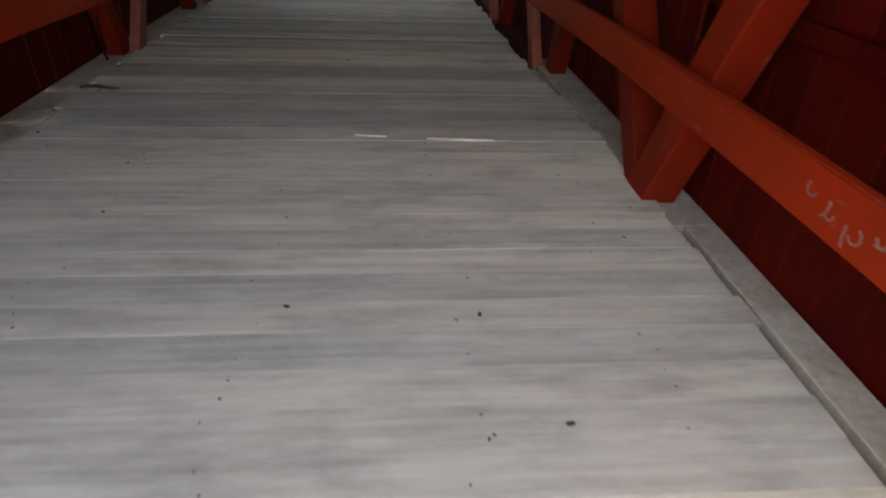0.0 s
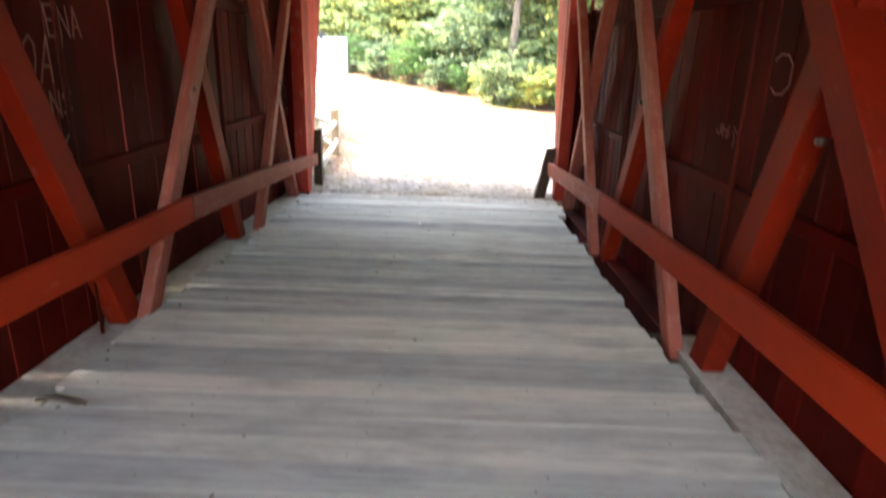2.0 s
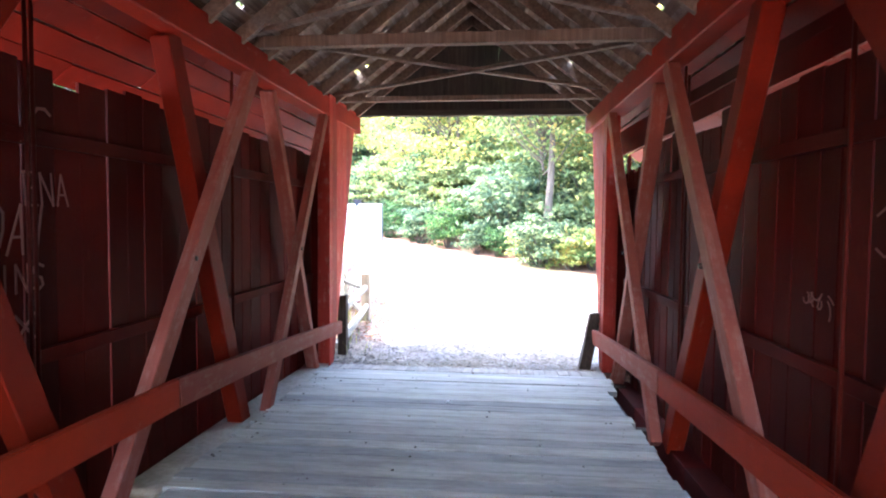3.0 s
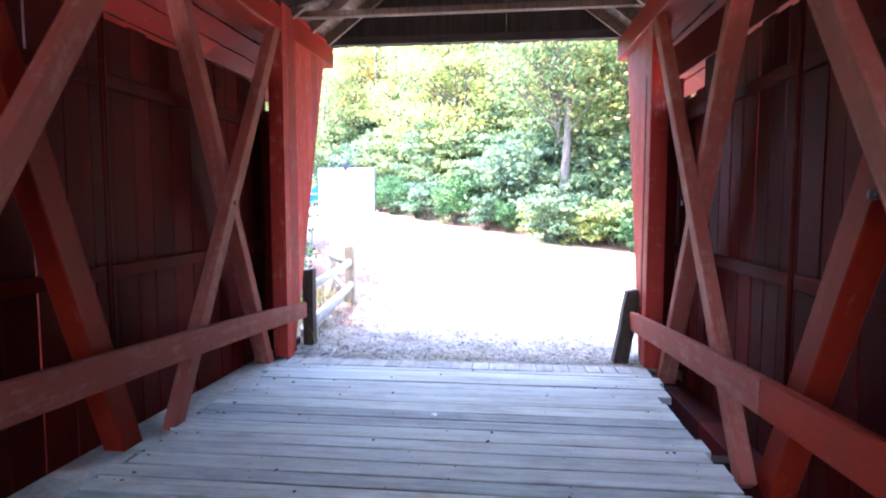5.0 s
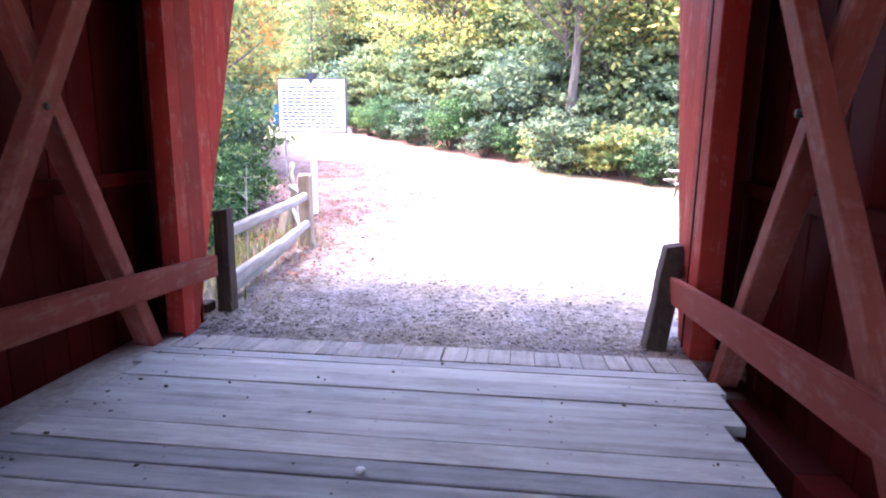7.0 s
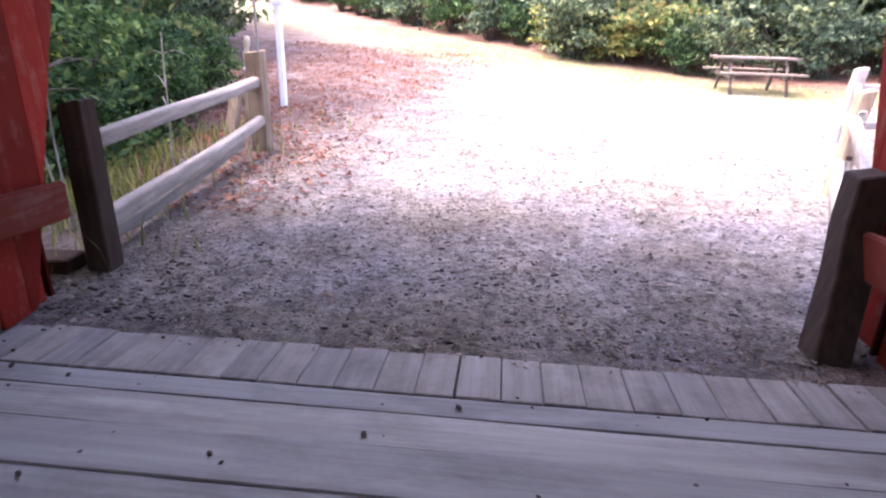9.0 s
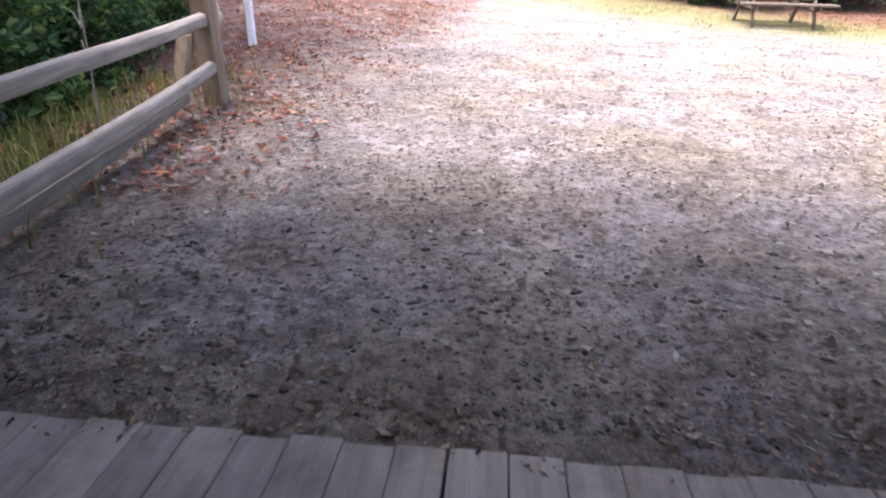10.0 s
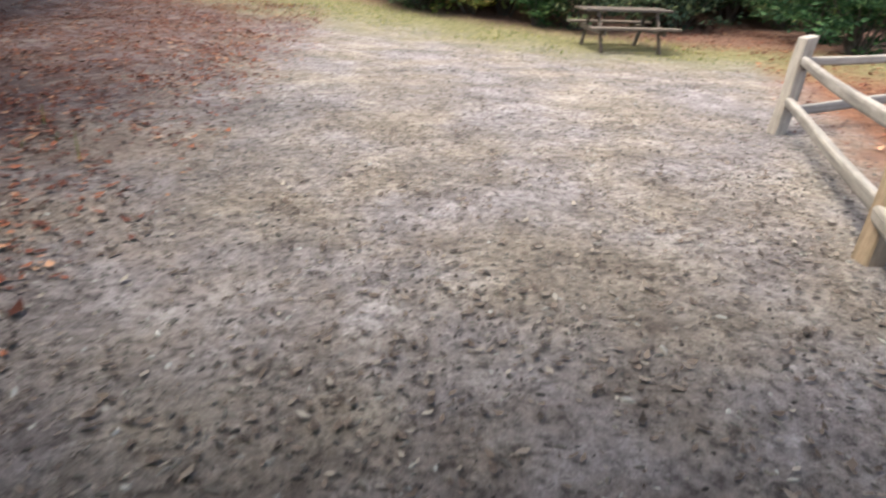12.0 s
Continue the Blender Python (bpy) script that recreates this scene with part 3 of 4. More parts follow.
def build_sign():
    sign = thing("historic_marker", "white historic marker plate with worn dark lettering on a white post", "sign", at=pose(-3.0, 18.3, 0.03, 0, 0, -2))
    part("post", box((-0.044, -0.044, -0.3), (0.044, 0.044, 1.40), 0.012), SIGN_WHITE, sign)
    part("collar", box((-0.08, -0.07, 1.30), (0.08, 0.07, 1.40), 0.01), SIGN_WHITE, sign)
    plate = part("plate", box((-0.62, -0.03, 1.40), (0.62, 0.03, 2.32), 0.012), SIGN_WHITE, sign)
    for lo, hi in (((-0.635, -0.036, 1.385), (0.635, 0.036, 1.405)), ((-0.635, -0.036, 2.315), (0.635, 0.036, 2.335)), ((-0.638, -0.036, 1.40), (-0.618, 0.036, 2.32)), ((0.618, -0.036, 1.40), (0.638, 0.036, 2.32))):
        part("rim", box(lo, hi, 0.004), SIGN_DARK, plate)
    crest = bmesh.new()
    tri = [(-0.10, 2.42), (0.10, 2.42), (0.0, 2.22)]
    front = [crest.verts.new((x, -0.042, z)) for x, z in tri]
    back = [crest.verts.new((x, 0.042, z)) for x, z in tri]
    crest.faces.new(front)
    crest.faces.new(back[::-1])
    for i in range(3):
        crest.faces.new((front[i], back[i], back[(i + 1) % 3], front[(i + 1) % 3]))
    bmesh.ops.recalc_face_normals(crest, faces=crest.faces[:])
    part("crest", crest, SIGN_DARK, sign, "dark triangular crest")
    r = random.Random(2)
    for row in range(12):
        bm = bmesh.new()
        z = 2.17 - row * 0.062
        x = -0.55 + (0.14 if row == 0 else 0)
        end = 0.55 - (0.14 if row == 0 else r.uniform(0, 0.15))
        while x < end:
            w = r.uniform(0.03, 0.13)
            box_into(bm, (x, -0.033, z - 0.013), (min(x + w, end), -0.0305, z + 0.013))
            x += w + 0.025
        tagged(part("text_line", bm, SIGN_DARK, plate), kind="stuff")


build_sign()


def squared_post(name, x, y, z0, top, w, mat, label, category, group, lean=(0, 0), holes=()):
    post = thing(name, label, category, group, at=Matrix.Translation((x, y, z0)))
    bm = bmesh.new()
    rings = []
    h = top - z0
    for i in range(6):
        f = i / 5
        k = w / 2 * (1 - 0.04 * f)
        j = 0.004 * math.sin(i * 2.3 + x * 5)
        rings.append([bm.verts.new((sx * k + lean[0] * f + j, sy * k + lean[1] * f - j, -0.25 + (h + 0.25) * f + (0.012 * sx if i == 5 else 0))) for sx, sy in ((-1, -1), (1, -1), (1, 1), (-1, 1))])
    for r, q in zip(rings, rings[1:]):
        for i in range(4):
            bm.faces.new((r[i], r[(i + 1) % 4], q[(i + 1) % 4], q[i]))
    bm.faces.new(rings[0][::-1])
    bm.faces.new(rings[-1])
    bmesh.ops.bevel(bm, geom=[e for e in bm.edges], offset=0.008, segments=1, affect="EDGES")
    part("shaft", bm, mat, post)
    for hz in holes:
        b2 = bmesh.new()
        bmesh.ops.create_cone(b2, cap_ends=True, segments=10, radius1=0.022, radius2=0.018, depth=0.03, matrix=Matrix.Translation((lean[0] * hz / h + 0.02, -w / 2 + 0.004 + lean[1] * hz / h, hz)) @ Matrix.Rotation(radians(90), 4, "X"))
        part("bolt_hole", b2, IRON, post)
    return post


def log_rail(p0, p1, r0, r1, label, seed, flat=0.75):
    """A weathered split rail: uneven, slightly bowed, with a checked end."""
    m, length = along(p0, p1, (0, 0, 1))
    rail = thing("fence_rail", label, "fence rail", "fence rails", at=m)
    g = random.Random(seed)
    bm = bmesh.new()
    rings, n, sides = [], 9, 12
    for i in range(n + 1):
        f = i / n
        r = r0 + (r1 - r0) * f
        dx, dy = 0.012 * math.sin(f * 5 + seed), 0.01 * math.sin(f * 4 + 2 * seed)
        ring = []
        for j in range(sides):
            a = 2 * math.pi * (j + 0.5) / sides
            ca, sa = math.cos(a), math.sin(a)
            ca, sa = math.copysign(abs(ca) ** 0.55, ca), math.copysign(abs(sa) ** 0.55, sa)
            ring.append(bm.verts.new((r * ca * (1 + 0.06 * math.sin(3 * a + seed + 2 * f)) + dx, r * flat * sa * (1 + 0.07 * math.cos(2 * a + f * 3)) + dy, length * f + (0.01 * math.sin(5 * a) if i in (0, n) else 0))))
        rings.append(ring)
    for r, q in zip(rings, rings[1:]):
        for i in range(sides):
            bm.faces.new((r[i], r[(i + 1) % sides], q[(i + 1) % sides], q[i]))
    bm.faces.new(rings[0][::-1])
    bm.faces.new(rings[-1])
    part("log", bm, FENCE_WOOD, rail)
    return rail


FENCE_WOOD = wood("fence_wood", [(0.3, (0.17, 0.152, 0.128)), (0.7, (0.40, 0.36, 0.31))], (22, 22, 1.5), 0.9, (0.55, 0.52, 0.5), 0.6, 0.25)
OLD_POST = wood("old_post_wood", [(0.3, (0.16, 0.12, 0.08)), (0.7, (0.36, 0.28, 0.19))], (22, 22, 1.5), 0.9, (0.55, 0.45, 0.4), 0.6, 0.25)


def split_post(x, y):
    """An old cleft post, weathered into two gnarled prongs."""
    z = gz(x, y)
    post = thing("split_post", "pale gnarled old fence post, cleft into two prongs", "fence post", "fence posts", at=Matrix.Translation((x, y, z)))
    for name, knots in (("prong", ((0, 0, -0.05), (-0.03, 0, 0.3), (0.035, 0.02, 0.6), (0.0, 0, 0.82), (0.02, 0.02, 1.02))),
                        ("prong", ((0.1, -0.02, -0.05), (0.06, -0.02, 0.25), (0.14, 0, 0.5), (0.11, 0, 0.62), (0.16, 0.02, 0.84)))):
        bm = bmesh.new()
        rings = []
        for i in range(len(knots) * 4 - 3):
            k, f = divmod(i, 4)
            p = Vector(knots[k]).lerp(Vector(knots[min(k + 1, len(knots) - 1)]), f / 4)
            r = (0.062 - 0.008 * k) * (1 + 0.22 * math.sin(i * 1.9 + len(name)))
            rings.append([bm.verts.new(p + Vector((math.cos(a) * r * (1 + 0.15 * math.sin(3 * a + i)), math.sin(a) * r * 0.75, 0))) for a in (j * math.pi / 4 for j in range(8))])
        for p, q in zip(rings, rings[1:]):
            for j in range(8):
                bm.faces.new((p[j], p[(j + 1) % 8], q[(j + 1) % 8], q[j]))
        bm.faces.new(rings[-1])
        part(name, bm, PALE_POST, post, smooth=True)


def build_fences():
    g = "fence posts"
    squared_post("fence_post", -1.79, 12.22, -0.05, 0.86, 0.13, POST_WOOD, "dark squared wooden post standing beside the bridge portal", "fence post", g, holes=(0.45, 0.68))
    squared_post("fence_post", -2.1, 15.2, 0.0, 0.91, 0.16, OLD_POST, "weathered brown squared fence post holding two rails", "fence post", g)
    split_post(-2.98, 17.05)
    squared_post("fence_post", -2.66, 15.55, -0.05, 0.42, 0.11, OLD_POST, "short broken old fence stub", "fence post", g, (0.08, 0.2))
    squared_post("fence_post", 1.585, 11.66, -0.07, 0.69, 0.155, POST_WOOD, "dark squared post leaning beside the bridge portal", "fence post", g, (0.265, 0.52))
    # added dark timbers stand in for the dark gaps beside the portal posts
    for p0, p1 in (((-1.91, 12.17, -0.03), (-2.45, 12.17, -0.05)), ((1.76, 11.99, -0.13), (2.3, 11.99, -0.13))):
        tagged(stick("sill", p0, p1, 0.2, 0.16, POST_WOOD, None, (0, 0, 1), 0.01), "dark squared timber standing in for the dark gap beside the portal post", "sill", "portal sills")
    squared_post("fence_post", 2.86, 14.42, -0.05, 0.80, 0.115, OLD_POST, "brown squared fence post, leaning outward", "fence post", g, (0.14, 0.12), (0.35, 0.62))
    squared_post("fence_post", 4.07, 16.93, -0.05, 0.80, 0.12, FENCE_WOOD, "grey weathered fence post with three rails", "fence post", g, (0.10, 0.03), (0.25, 0.60))
    lab = "pale weathered split fence rail between posts"
    for k, (p0, p1, r0, r1) in enumerate((
            ((-1.83, 12.30, 0.625), (-2.09, 15.16, 0.64), 0.046, 0.052), ((-1.82, 12.30, 0.200), (-2.08, 15.18, 0.275), 0.054, 0.05),
            ((-1.90, 12.3, 0.085), (-2.10, 14.7, 0.125), 0.048, 0.045),
            ((-2.12, 15.2, 0.62), (-2.97, 17.0, 0.55), 0.045, 0.05), ((-2.14, 15.2, 0.15), (-2.97, 17.0, 0.2), 0.045, 0.04),
            ((1.86, 12.1, 0.50), (2.95, 14.5, 0.58), 0.05, 0.05), ((1.75, 12.05, 0.18), (2.92, 14.5, 0.24), 0.05, 0.05),
            ((2.95, 14.4, 0.60), (4.16, 16.95, 0.60), 0.045, 0.04), ((2.92, 14.4, 0.22), (4.12, 16.95, 0.25), 0.048, 0.04),
            ((4.1, 16.98, 0.60), (6.6, 17.35, 0.62), 0.036, 0.04), ((4.1, 16.98, 0.16), (6.6, 17.6, 0.22), 0.045, 0.045))):
        log_rail(p0, p1, r0, r1, lab, k + 1)


PALE_POST = wood("pale_old_wood", [(0.3, (0.30, 0.24, 0.16)), (0.7, (0.50, 0.45, 0.33))], (20, 20, 2), 0.9, (0.5, 0.5, 0.4), 0.6, 0.1)
build_fences()


def build_table():
    tz = gz(5.5, 23.8)
    table = thing("picnic_table", "weathered brown wooden picnic table with attached benches on leafy ground", "picnic table", at=pose(5.48, 23.8, tz + 0.02, 0, 0, -2))
    for i in range(5):
        part("top_board", box((-0.84, -0.36 + i * 0.147, 0.70), (0.84, -0.36 + i * 0.147 + 0.137, 0.742), 0.006), TABLE_WOOD, table)
    for s in (-1, 1):
        bench = part("bench", box((-0.84, s * 0.68 - 0.13, 0.42), (0.84, s * 0.68 + 0.13, 0.46), 0.006), TABLE_WOOD, table)
    for x in (-0.56, 0.56):
        part("bench_bearer", box((x - 0.05, -0.8, 0.33), (x - 0.012, 0.8, 0.42), 0.004), TABLE_WOOD, table)
        part("top_bearer", box((x - 0.05, -0.34, 0.61), (x - 0.012, 0.34, 0.70), 0.004), TABLE_WOOD, table)
        for s in (-1, 1):
            m, length = along((x + 0.01, s * 0.62, -0.02), (x + 0.01, s * 0.22, 0.70), (1, 0, 0))
            leg = part("leg", box((-0.02, -0.045, 0), (0.02, 0.045, length), 0.004), TABLE_WOOD, table)
            leg.matrix_local = m


build_table()


def build_blue_sign():
    x, y = -5.66, 24.0
    sign = thing("information_sign", "small blue sign on a slim grey post beyond the marker", "sign", at=Matrix.Translation((x, y, gz(x, y))))
    top = 2.14 - gz(x, y)
    part("post", box((-0.025, -0.025, -0.3), (0.025, 0.025, top - 0.1), 0.004), FENCE_WOOD, sign)
    panel = part("panel", box((-0.28, -0.04, top - 0.56), (0.28, -0.026, top), 0.004), BLUE, sign)
    part("rim", box((-0.25, -0.043, top - 0.30), (0.25, -0.0405, top - 0.27)), SIGN_WHITE, panel, "pale bar")


build_blue_sign()


# ---- plants ----
def leaf_mesh(name, centres, size, mat, seed, droop=0.3, width=0.55):
    """Folded leaf blades, one at every centre."""
    g = np.random.default_rng(seed)
    n = len(centres)
    d = g.normal(size=(n, 3))
    d[:, 2] = d[:, 2] * 0.6 - droop
    d /= np.linalg.norm(d, axis=1, keepdims=True)
    u = g.normal(size=(n, 3))
    u -= d * (u * d).sum(1, keepdims=True)
    u /= np.linalg.norm(u, axis=1, keepdims=True)
    w = np.cross(d, u)
    s = size * g.uniform(0.5, 1.45, (n, 1))
    tip, base = centres + d * s * 0.5, centres - d * s * 0.5
    a, b = centres + u * s * width * 0.5 + w * s * 0.1, centres - u * s * width * 0.5 + w * s * 0.1
    verts = np.stack([base, a, tip, b], 1).reshape(-1, 3)
    i = np.arange(n) * 4
    faces = np.concatenate([np.stack([i, i + 1, i + 2], 1), np.stack([i, i + 2, i + 3], 1)])
    me = bpy.data.meshes.new(name)
    me.from_pydata(verts.tolist(), [], faces.tolist())
    me.materials.append(mat)
    return me


def clumps(g, centre, radii, count, per, spread, hollow=0.45):
    d = g.normal(size=(count, 3))
    d /= np.linalg.norm(d, axis=1, keepdims=True)
    r = g.uniform(hollow, 1.0, (count, 1))
    c = np.asarray(centre) + d * r * radii * g.uniform(0.75, 1.15, (count, 1))
    pts = c[:, None] + g.normal(size=(count, per, 3)) * spread * np.array((1.25, 1.25, 0.42))
    return pts.reshape(-1, 3), c


def limb(bm, p0, p1, r0, r1, bend, sides=7, n=5):
    p0, p1 = Vector(p0), Vector(p1)
    z = (p1 - p0).normalized()
    x = z.orthogonal().normalized()
    y = z.cross(x)
    rings = []
    for i in range(n + 1):
        f = i / n
        c = p0.lerp(p1, f) + Vector(bend) * math.sin(math.pi * f)
        r = r0 + (r1 - r0) * f
        rings.append([bm.verts.new(c + (x * math.cos(a) + y * math.sin(a)) * r) for a in (2 * math.pi * j / sides for j in range(sides))])
    for r, q in zip(rings, rings[1:]):
        for i in range(sides):
            bm.faces.new((r[i], r[(i + 1) % sides], q[(i + 1) % sides], q[i]))
    bm.faces.new(rings[-1])


def tree_model(height, crown_r, trunk_r, mat, seed, label, leaf=0.17, bare=0.3, count=70, per=60):
    g = np.random.default_rng(seed)
    tree = thing("tree", label, "tree", "woodland trees", at=Matrix.Translation((0, 0, -500)))
    bm = bmesh.new()
    top = (g.normal() * 0.3, g.normal() * 0.3, height * 0.9)
    limb(bm, (0, 0, -0.4), top, trunk_r, trunk_r * 0.25, (g.normal() * 0.2, g.normal() * 0.2, 0), 9, 8)
    pts, cs = clumps(g, (0, 0, height * (0.5 + bare / 2)), np.array((crown_r, crown_r, height * (1 - bare) / 2)), count, per, crown_r * 0.14)
    for c in cs[::3]:
        f = min(0.9, max(bare * 0.8, c[2] / height - 0.12))
        limb(bm, (top[0] * f, top[1] * f, height * 0.9 * f), c, trunk_r * 0.32 * (1 - f * 0.5), 0.012, (0, 0, -0.15), 5, 4)
    part("trunk", bm, BARK, tree, smooth=True)
    part("crown", leaf_mesh("crown", pts, leaf, mat, seed + 1), mat, tree)
    return tree


def shrub_model(height, radius, mat, seed, label, leaf=0.16, count=52, per=50):
    g = np.random.default_rng(seed)
    shrub = thing("shrub", label, "shrub", "woodland shrubs", at=Matrix.Translation((0, 0, -500)))
    pts, cs = clumps(g, (0, 0, height * 0.5), np.array((radius, radius, height * 0.52)), count, per, radius * 0.115, 0.3)
    pts[:, 2] = np.abs(pts[:, 2]) + 0.02
    bm = bmesh.new()
    for c in cs[::4]:
        limb(bm, (c[0] * 0.12, c[1] * 0.12, -0.1), c, 0.03, 0.008, (0, 0, 0.1), 5, 4)
    part("stem", bm, BARK, shrub, smooth=True)
    part("foliage", leaf_mesh("foliage", pts, leaf, mat, seed + 1), mat, shrub)
    return shrub


def place(model, x, y, turn, scale, dz=0.0):
    ob = copy_thing(model, Matrix.Translation((x, y, gz(x, y) + dz)) @ Matrix.Rotation(turn, 4, "Z"))
    ob.scale = (scale,) * 3
    return ob


def build_woods():
    g = np.random.default_rng(11)
    trees = [tree_model(11, 3.0, 0.17, TREE_LEAF, 21, "tall young tree with yellowing green leaves", bare=0.15, count=110, per=60),
             tree_model(13, 3.2, 0.20, GREEN_LEAF, 22, "tall woodland tree with green leaves and a grey trunk", bare=0.22, count=110, per=60),
             tree_model(9, 2.6, 0.12, TREE_LEAF, 23, "slender woodland tree turning yellow", bare=0.1, count=90, per=55),
             tree_model(8, 2.2, 0.10, AUTUMN_LEAF, 24, "small tree with orange autumn leaves", bare=0.25, count=60, per=45)]
    shrubs = [shrub_model(2.6, 1.5, SHRUB_LEAF, 31, "dense dark green broadleaf shrub"),
              shrub_model(2.0, 1.3, SHRUB_LEAF, 32, "rounded dark green evergreen shrub"),
              shrub_model(3.0, 1.4, GREEN_LEAF, 33, "upright green shrub at the woods' edge", 0.18),
              shrub_model(1.5, 1.2, TREE_LEAF, 34, "low yellow-green shrub on the woodland edge", 0.14),
              shrub_model(2.4, 1.4, BANK_LEAF, 35, "dense dark green leafy shrub on the bank", 0.10, 75, 80),
              shrub_model(2.0, 1.2, BANK_LEAF, 36, "dark green spreading shrub on the bank", 0.095, 65, 80)]
    # the woods' edge beyond the clearing
    for x in np.arange(-26, 21, 1.15):
        xx = x + g.normal() * 0.3
        yl = float(tree_line(xx))
        place(shrubs[g.choice((0, 0, 1, 4, 5, 3))], xx, yl + 0.7 + g.uniform(0, 1.3), g.uniform(0, 6.3), g.uniform(0.6, 1.25))
        place(shrubs[g.choice((0, 2, 2))], xx + 0.5, yl + 2.6 + g.uniform(0, 1.2), g.uniform(0, 6.3), g.uniform(1.1, 1.45))
        for dy, s in ((5.0, 1.25), (8.5, 1.5), (12.5, 1.7)):
            place(shrubs[g.choice((0, 2, 2, 3))], xx + g.normal() * 0.3, yl + dy + g.uniform(0, 2), g.uniform(0, 6.3), s * g.uniform(0.85, 1.2))
    for row, (dy, stepx) in enumerate(((4.0, 3.3), (7.0, 2.6), (11.5, 3.0), (17, 3.6), (24, 4.5))):
        for x in np.arange(-32, 26, stepx):
            xx = x + g.normal() * 0.7
            if row == 0 and abs(xx - 2.3) < 1.5:
                continue
            place(trees[g.choice(4, p=(0.38, 0.3, 0.24, 0.08)) if row else g.choice((0, 2))], xx, float(tree_line(xx)) + dy + g.normal() * 0.8, g.uniform(0, 6.3), g.uniform(0.85, 1.3))
    lone = tree_model(11, 3.0, 0.2, TREE_LEAF, 25, "woodland tree with a pale straight trunk and yellow-green crown", bare=0.40, count=190, per=60)
    trees.append(lone)
    place(lone, 2.3, 29.6, 1.0, 1.0)
    for x, y, k, sc in ((2.2, 28.6, 0, 0.85), (3.4, 28.2, 3, 0.9)):
        place(shrubs[k], x, y, g.uniform(0, 6.3), sc)
    for x, y, k, sc in ((-9.6, 30.5, 3, 0.8), (7.4, 28.6, 3, 0.55), (5.2, 31, 2, 0.95)):
        place(trees[k], x, y, g.uniform(0, 6.3), sc)
    # bank left of the fence
    for x, y, k, s in ((-3.7, 13.3, 4, 0.8), (-4.25, 14.9, 5, 1.0), (-4.8, 16.5, 4, 0.95), (-5.2, 13.6, 4, 1.15), (-5.6, 15.6, 4, 1.2), (-5.7, 18.5, 5, 0.95), (-4.75, 17.9, 5, 0.8), (-5.0, 19.5, 5, 0.75), (-5.7, 17.5, 4, 1.1), (-6.5, 20.6, 4, 1.0), (-6.4, 19.0, 2, 1.1),
                       (-7.3, 22.6, 0, 1.0), (-7.2, 16.5, 2, 1.2), (-7.2, 24.6, 2, 1.0), (-8.6, 26.6, 0, 1.0), (-9.9, 29.0, 2, 1.0), (-11.4, 32, 0, 1.1), (-7.6, 13.0, 2, 1.3), (-4.5, 11.6, 5, 1.0), (-6, 11, 0, 1.2), (-13.5, 35, 0, 1.3), (-16, 38, 2, 1.3)):
        place(shrubs[k], x, y, g.uniform(0, 6.3), s)
    # the nearest trees, mostly out of view, are added to shade the left ground
    for x, y, k, s in ((-4.9, 12.4, 2, 0.9), (-5.2, 10.6, 1, 0.8), (-6.8, 15.0, 2, 1.0), (-6.0, 13.4, 0, 0.95), (-6.2, 18.2, 0, 1.0), (-6.4, 12.0, 0, 1.0), (-7.0, 17.2, 1, 0.95), (-8.2, 18.6, 0, 1.1), (-9.4, 27.5, 3, 1.0), (-8.0, 25.6, 2, 0.9), (-9.2, 22.6, 3, 1.1), (-10.2, 25.2, 0, 1.1), (-11.5, 21, 1, 1.1), (-12.6, 28.6, 2, 1.2), (-9.6, 14.5, 1, 1.2), (-13.5, 24, 1, 1.2), (-7.2, 9.5, 2, 1.0), (-15, 30, 0, 1.2)):
        place(trees[k], x, y, g.uniform(0, 6.3), s)
    # bank and woods on the other side
    for x, y, k, s in ((9.6, 22.6, 4, 0.9), (10.6, 20.4, 5, 1.2), (11.2, 18.0, 4, 1.2), (10.2, 24.4, 4, 1.1), (12.2, 15.4, 0, 1.2)):
        place(shrubs[k], x, y, g.uniform(0, 6.3), s)
    for x, y, k, s in ((11.2, 22.4, 1, 1.0), (12.6, 18.6, 0, 1.0), (15.5, 14.5, 2, 1.1)):
        place(trees[k], x, y, g.uniform(0, 6.3), s)
    for m in trees + shrubs:
        for o in (*m.children_recursive, m):
            bpy.data.objects.remove(o)


build_woods()


def build_twigs():
    g = random.Random(15)
    for x, y in ((-2.35, 12.75), (-2.6, 13.0), (-2.5, 14.2)):
        z = gz(x, y)
        twig = thing("bare_twig", "bare dry twig standing in the weeds behind the fence", "twig", "dry twigs", at=Matrix.Translation((x, y, z)))
        bm = bmesh.new()
        tip = (g.uniform(-0.2, 0.2), g.uniform(-0.2, 0.2), g.uniform(0.9, 1.3))
        limb(bm, (0, 0, -0.05), tip, 0.009, 0.003, (g.uniform(-0.1, 0.1), 0.05, 0), 5, 6)
        for _ in range(5):
            f = g.uniform(0.35, 0.9)
            b = Vector(tip) * f
            limb(bm, b, b + Vector((g.uniform(-0.4, 0.4), g.uniform(-0.3, 0.3), g.uniform(-0.05, 0.25))), 0.005, 0.002, (0, 0, 0.04), 4, 4)
        part("stem", bm, FENCE_WOOD, twig, smooth=True)


build_twigs()


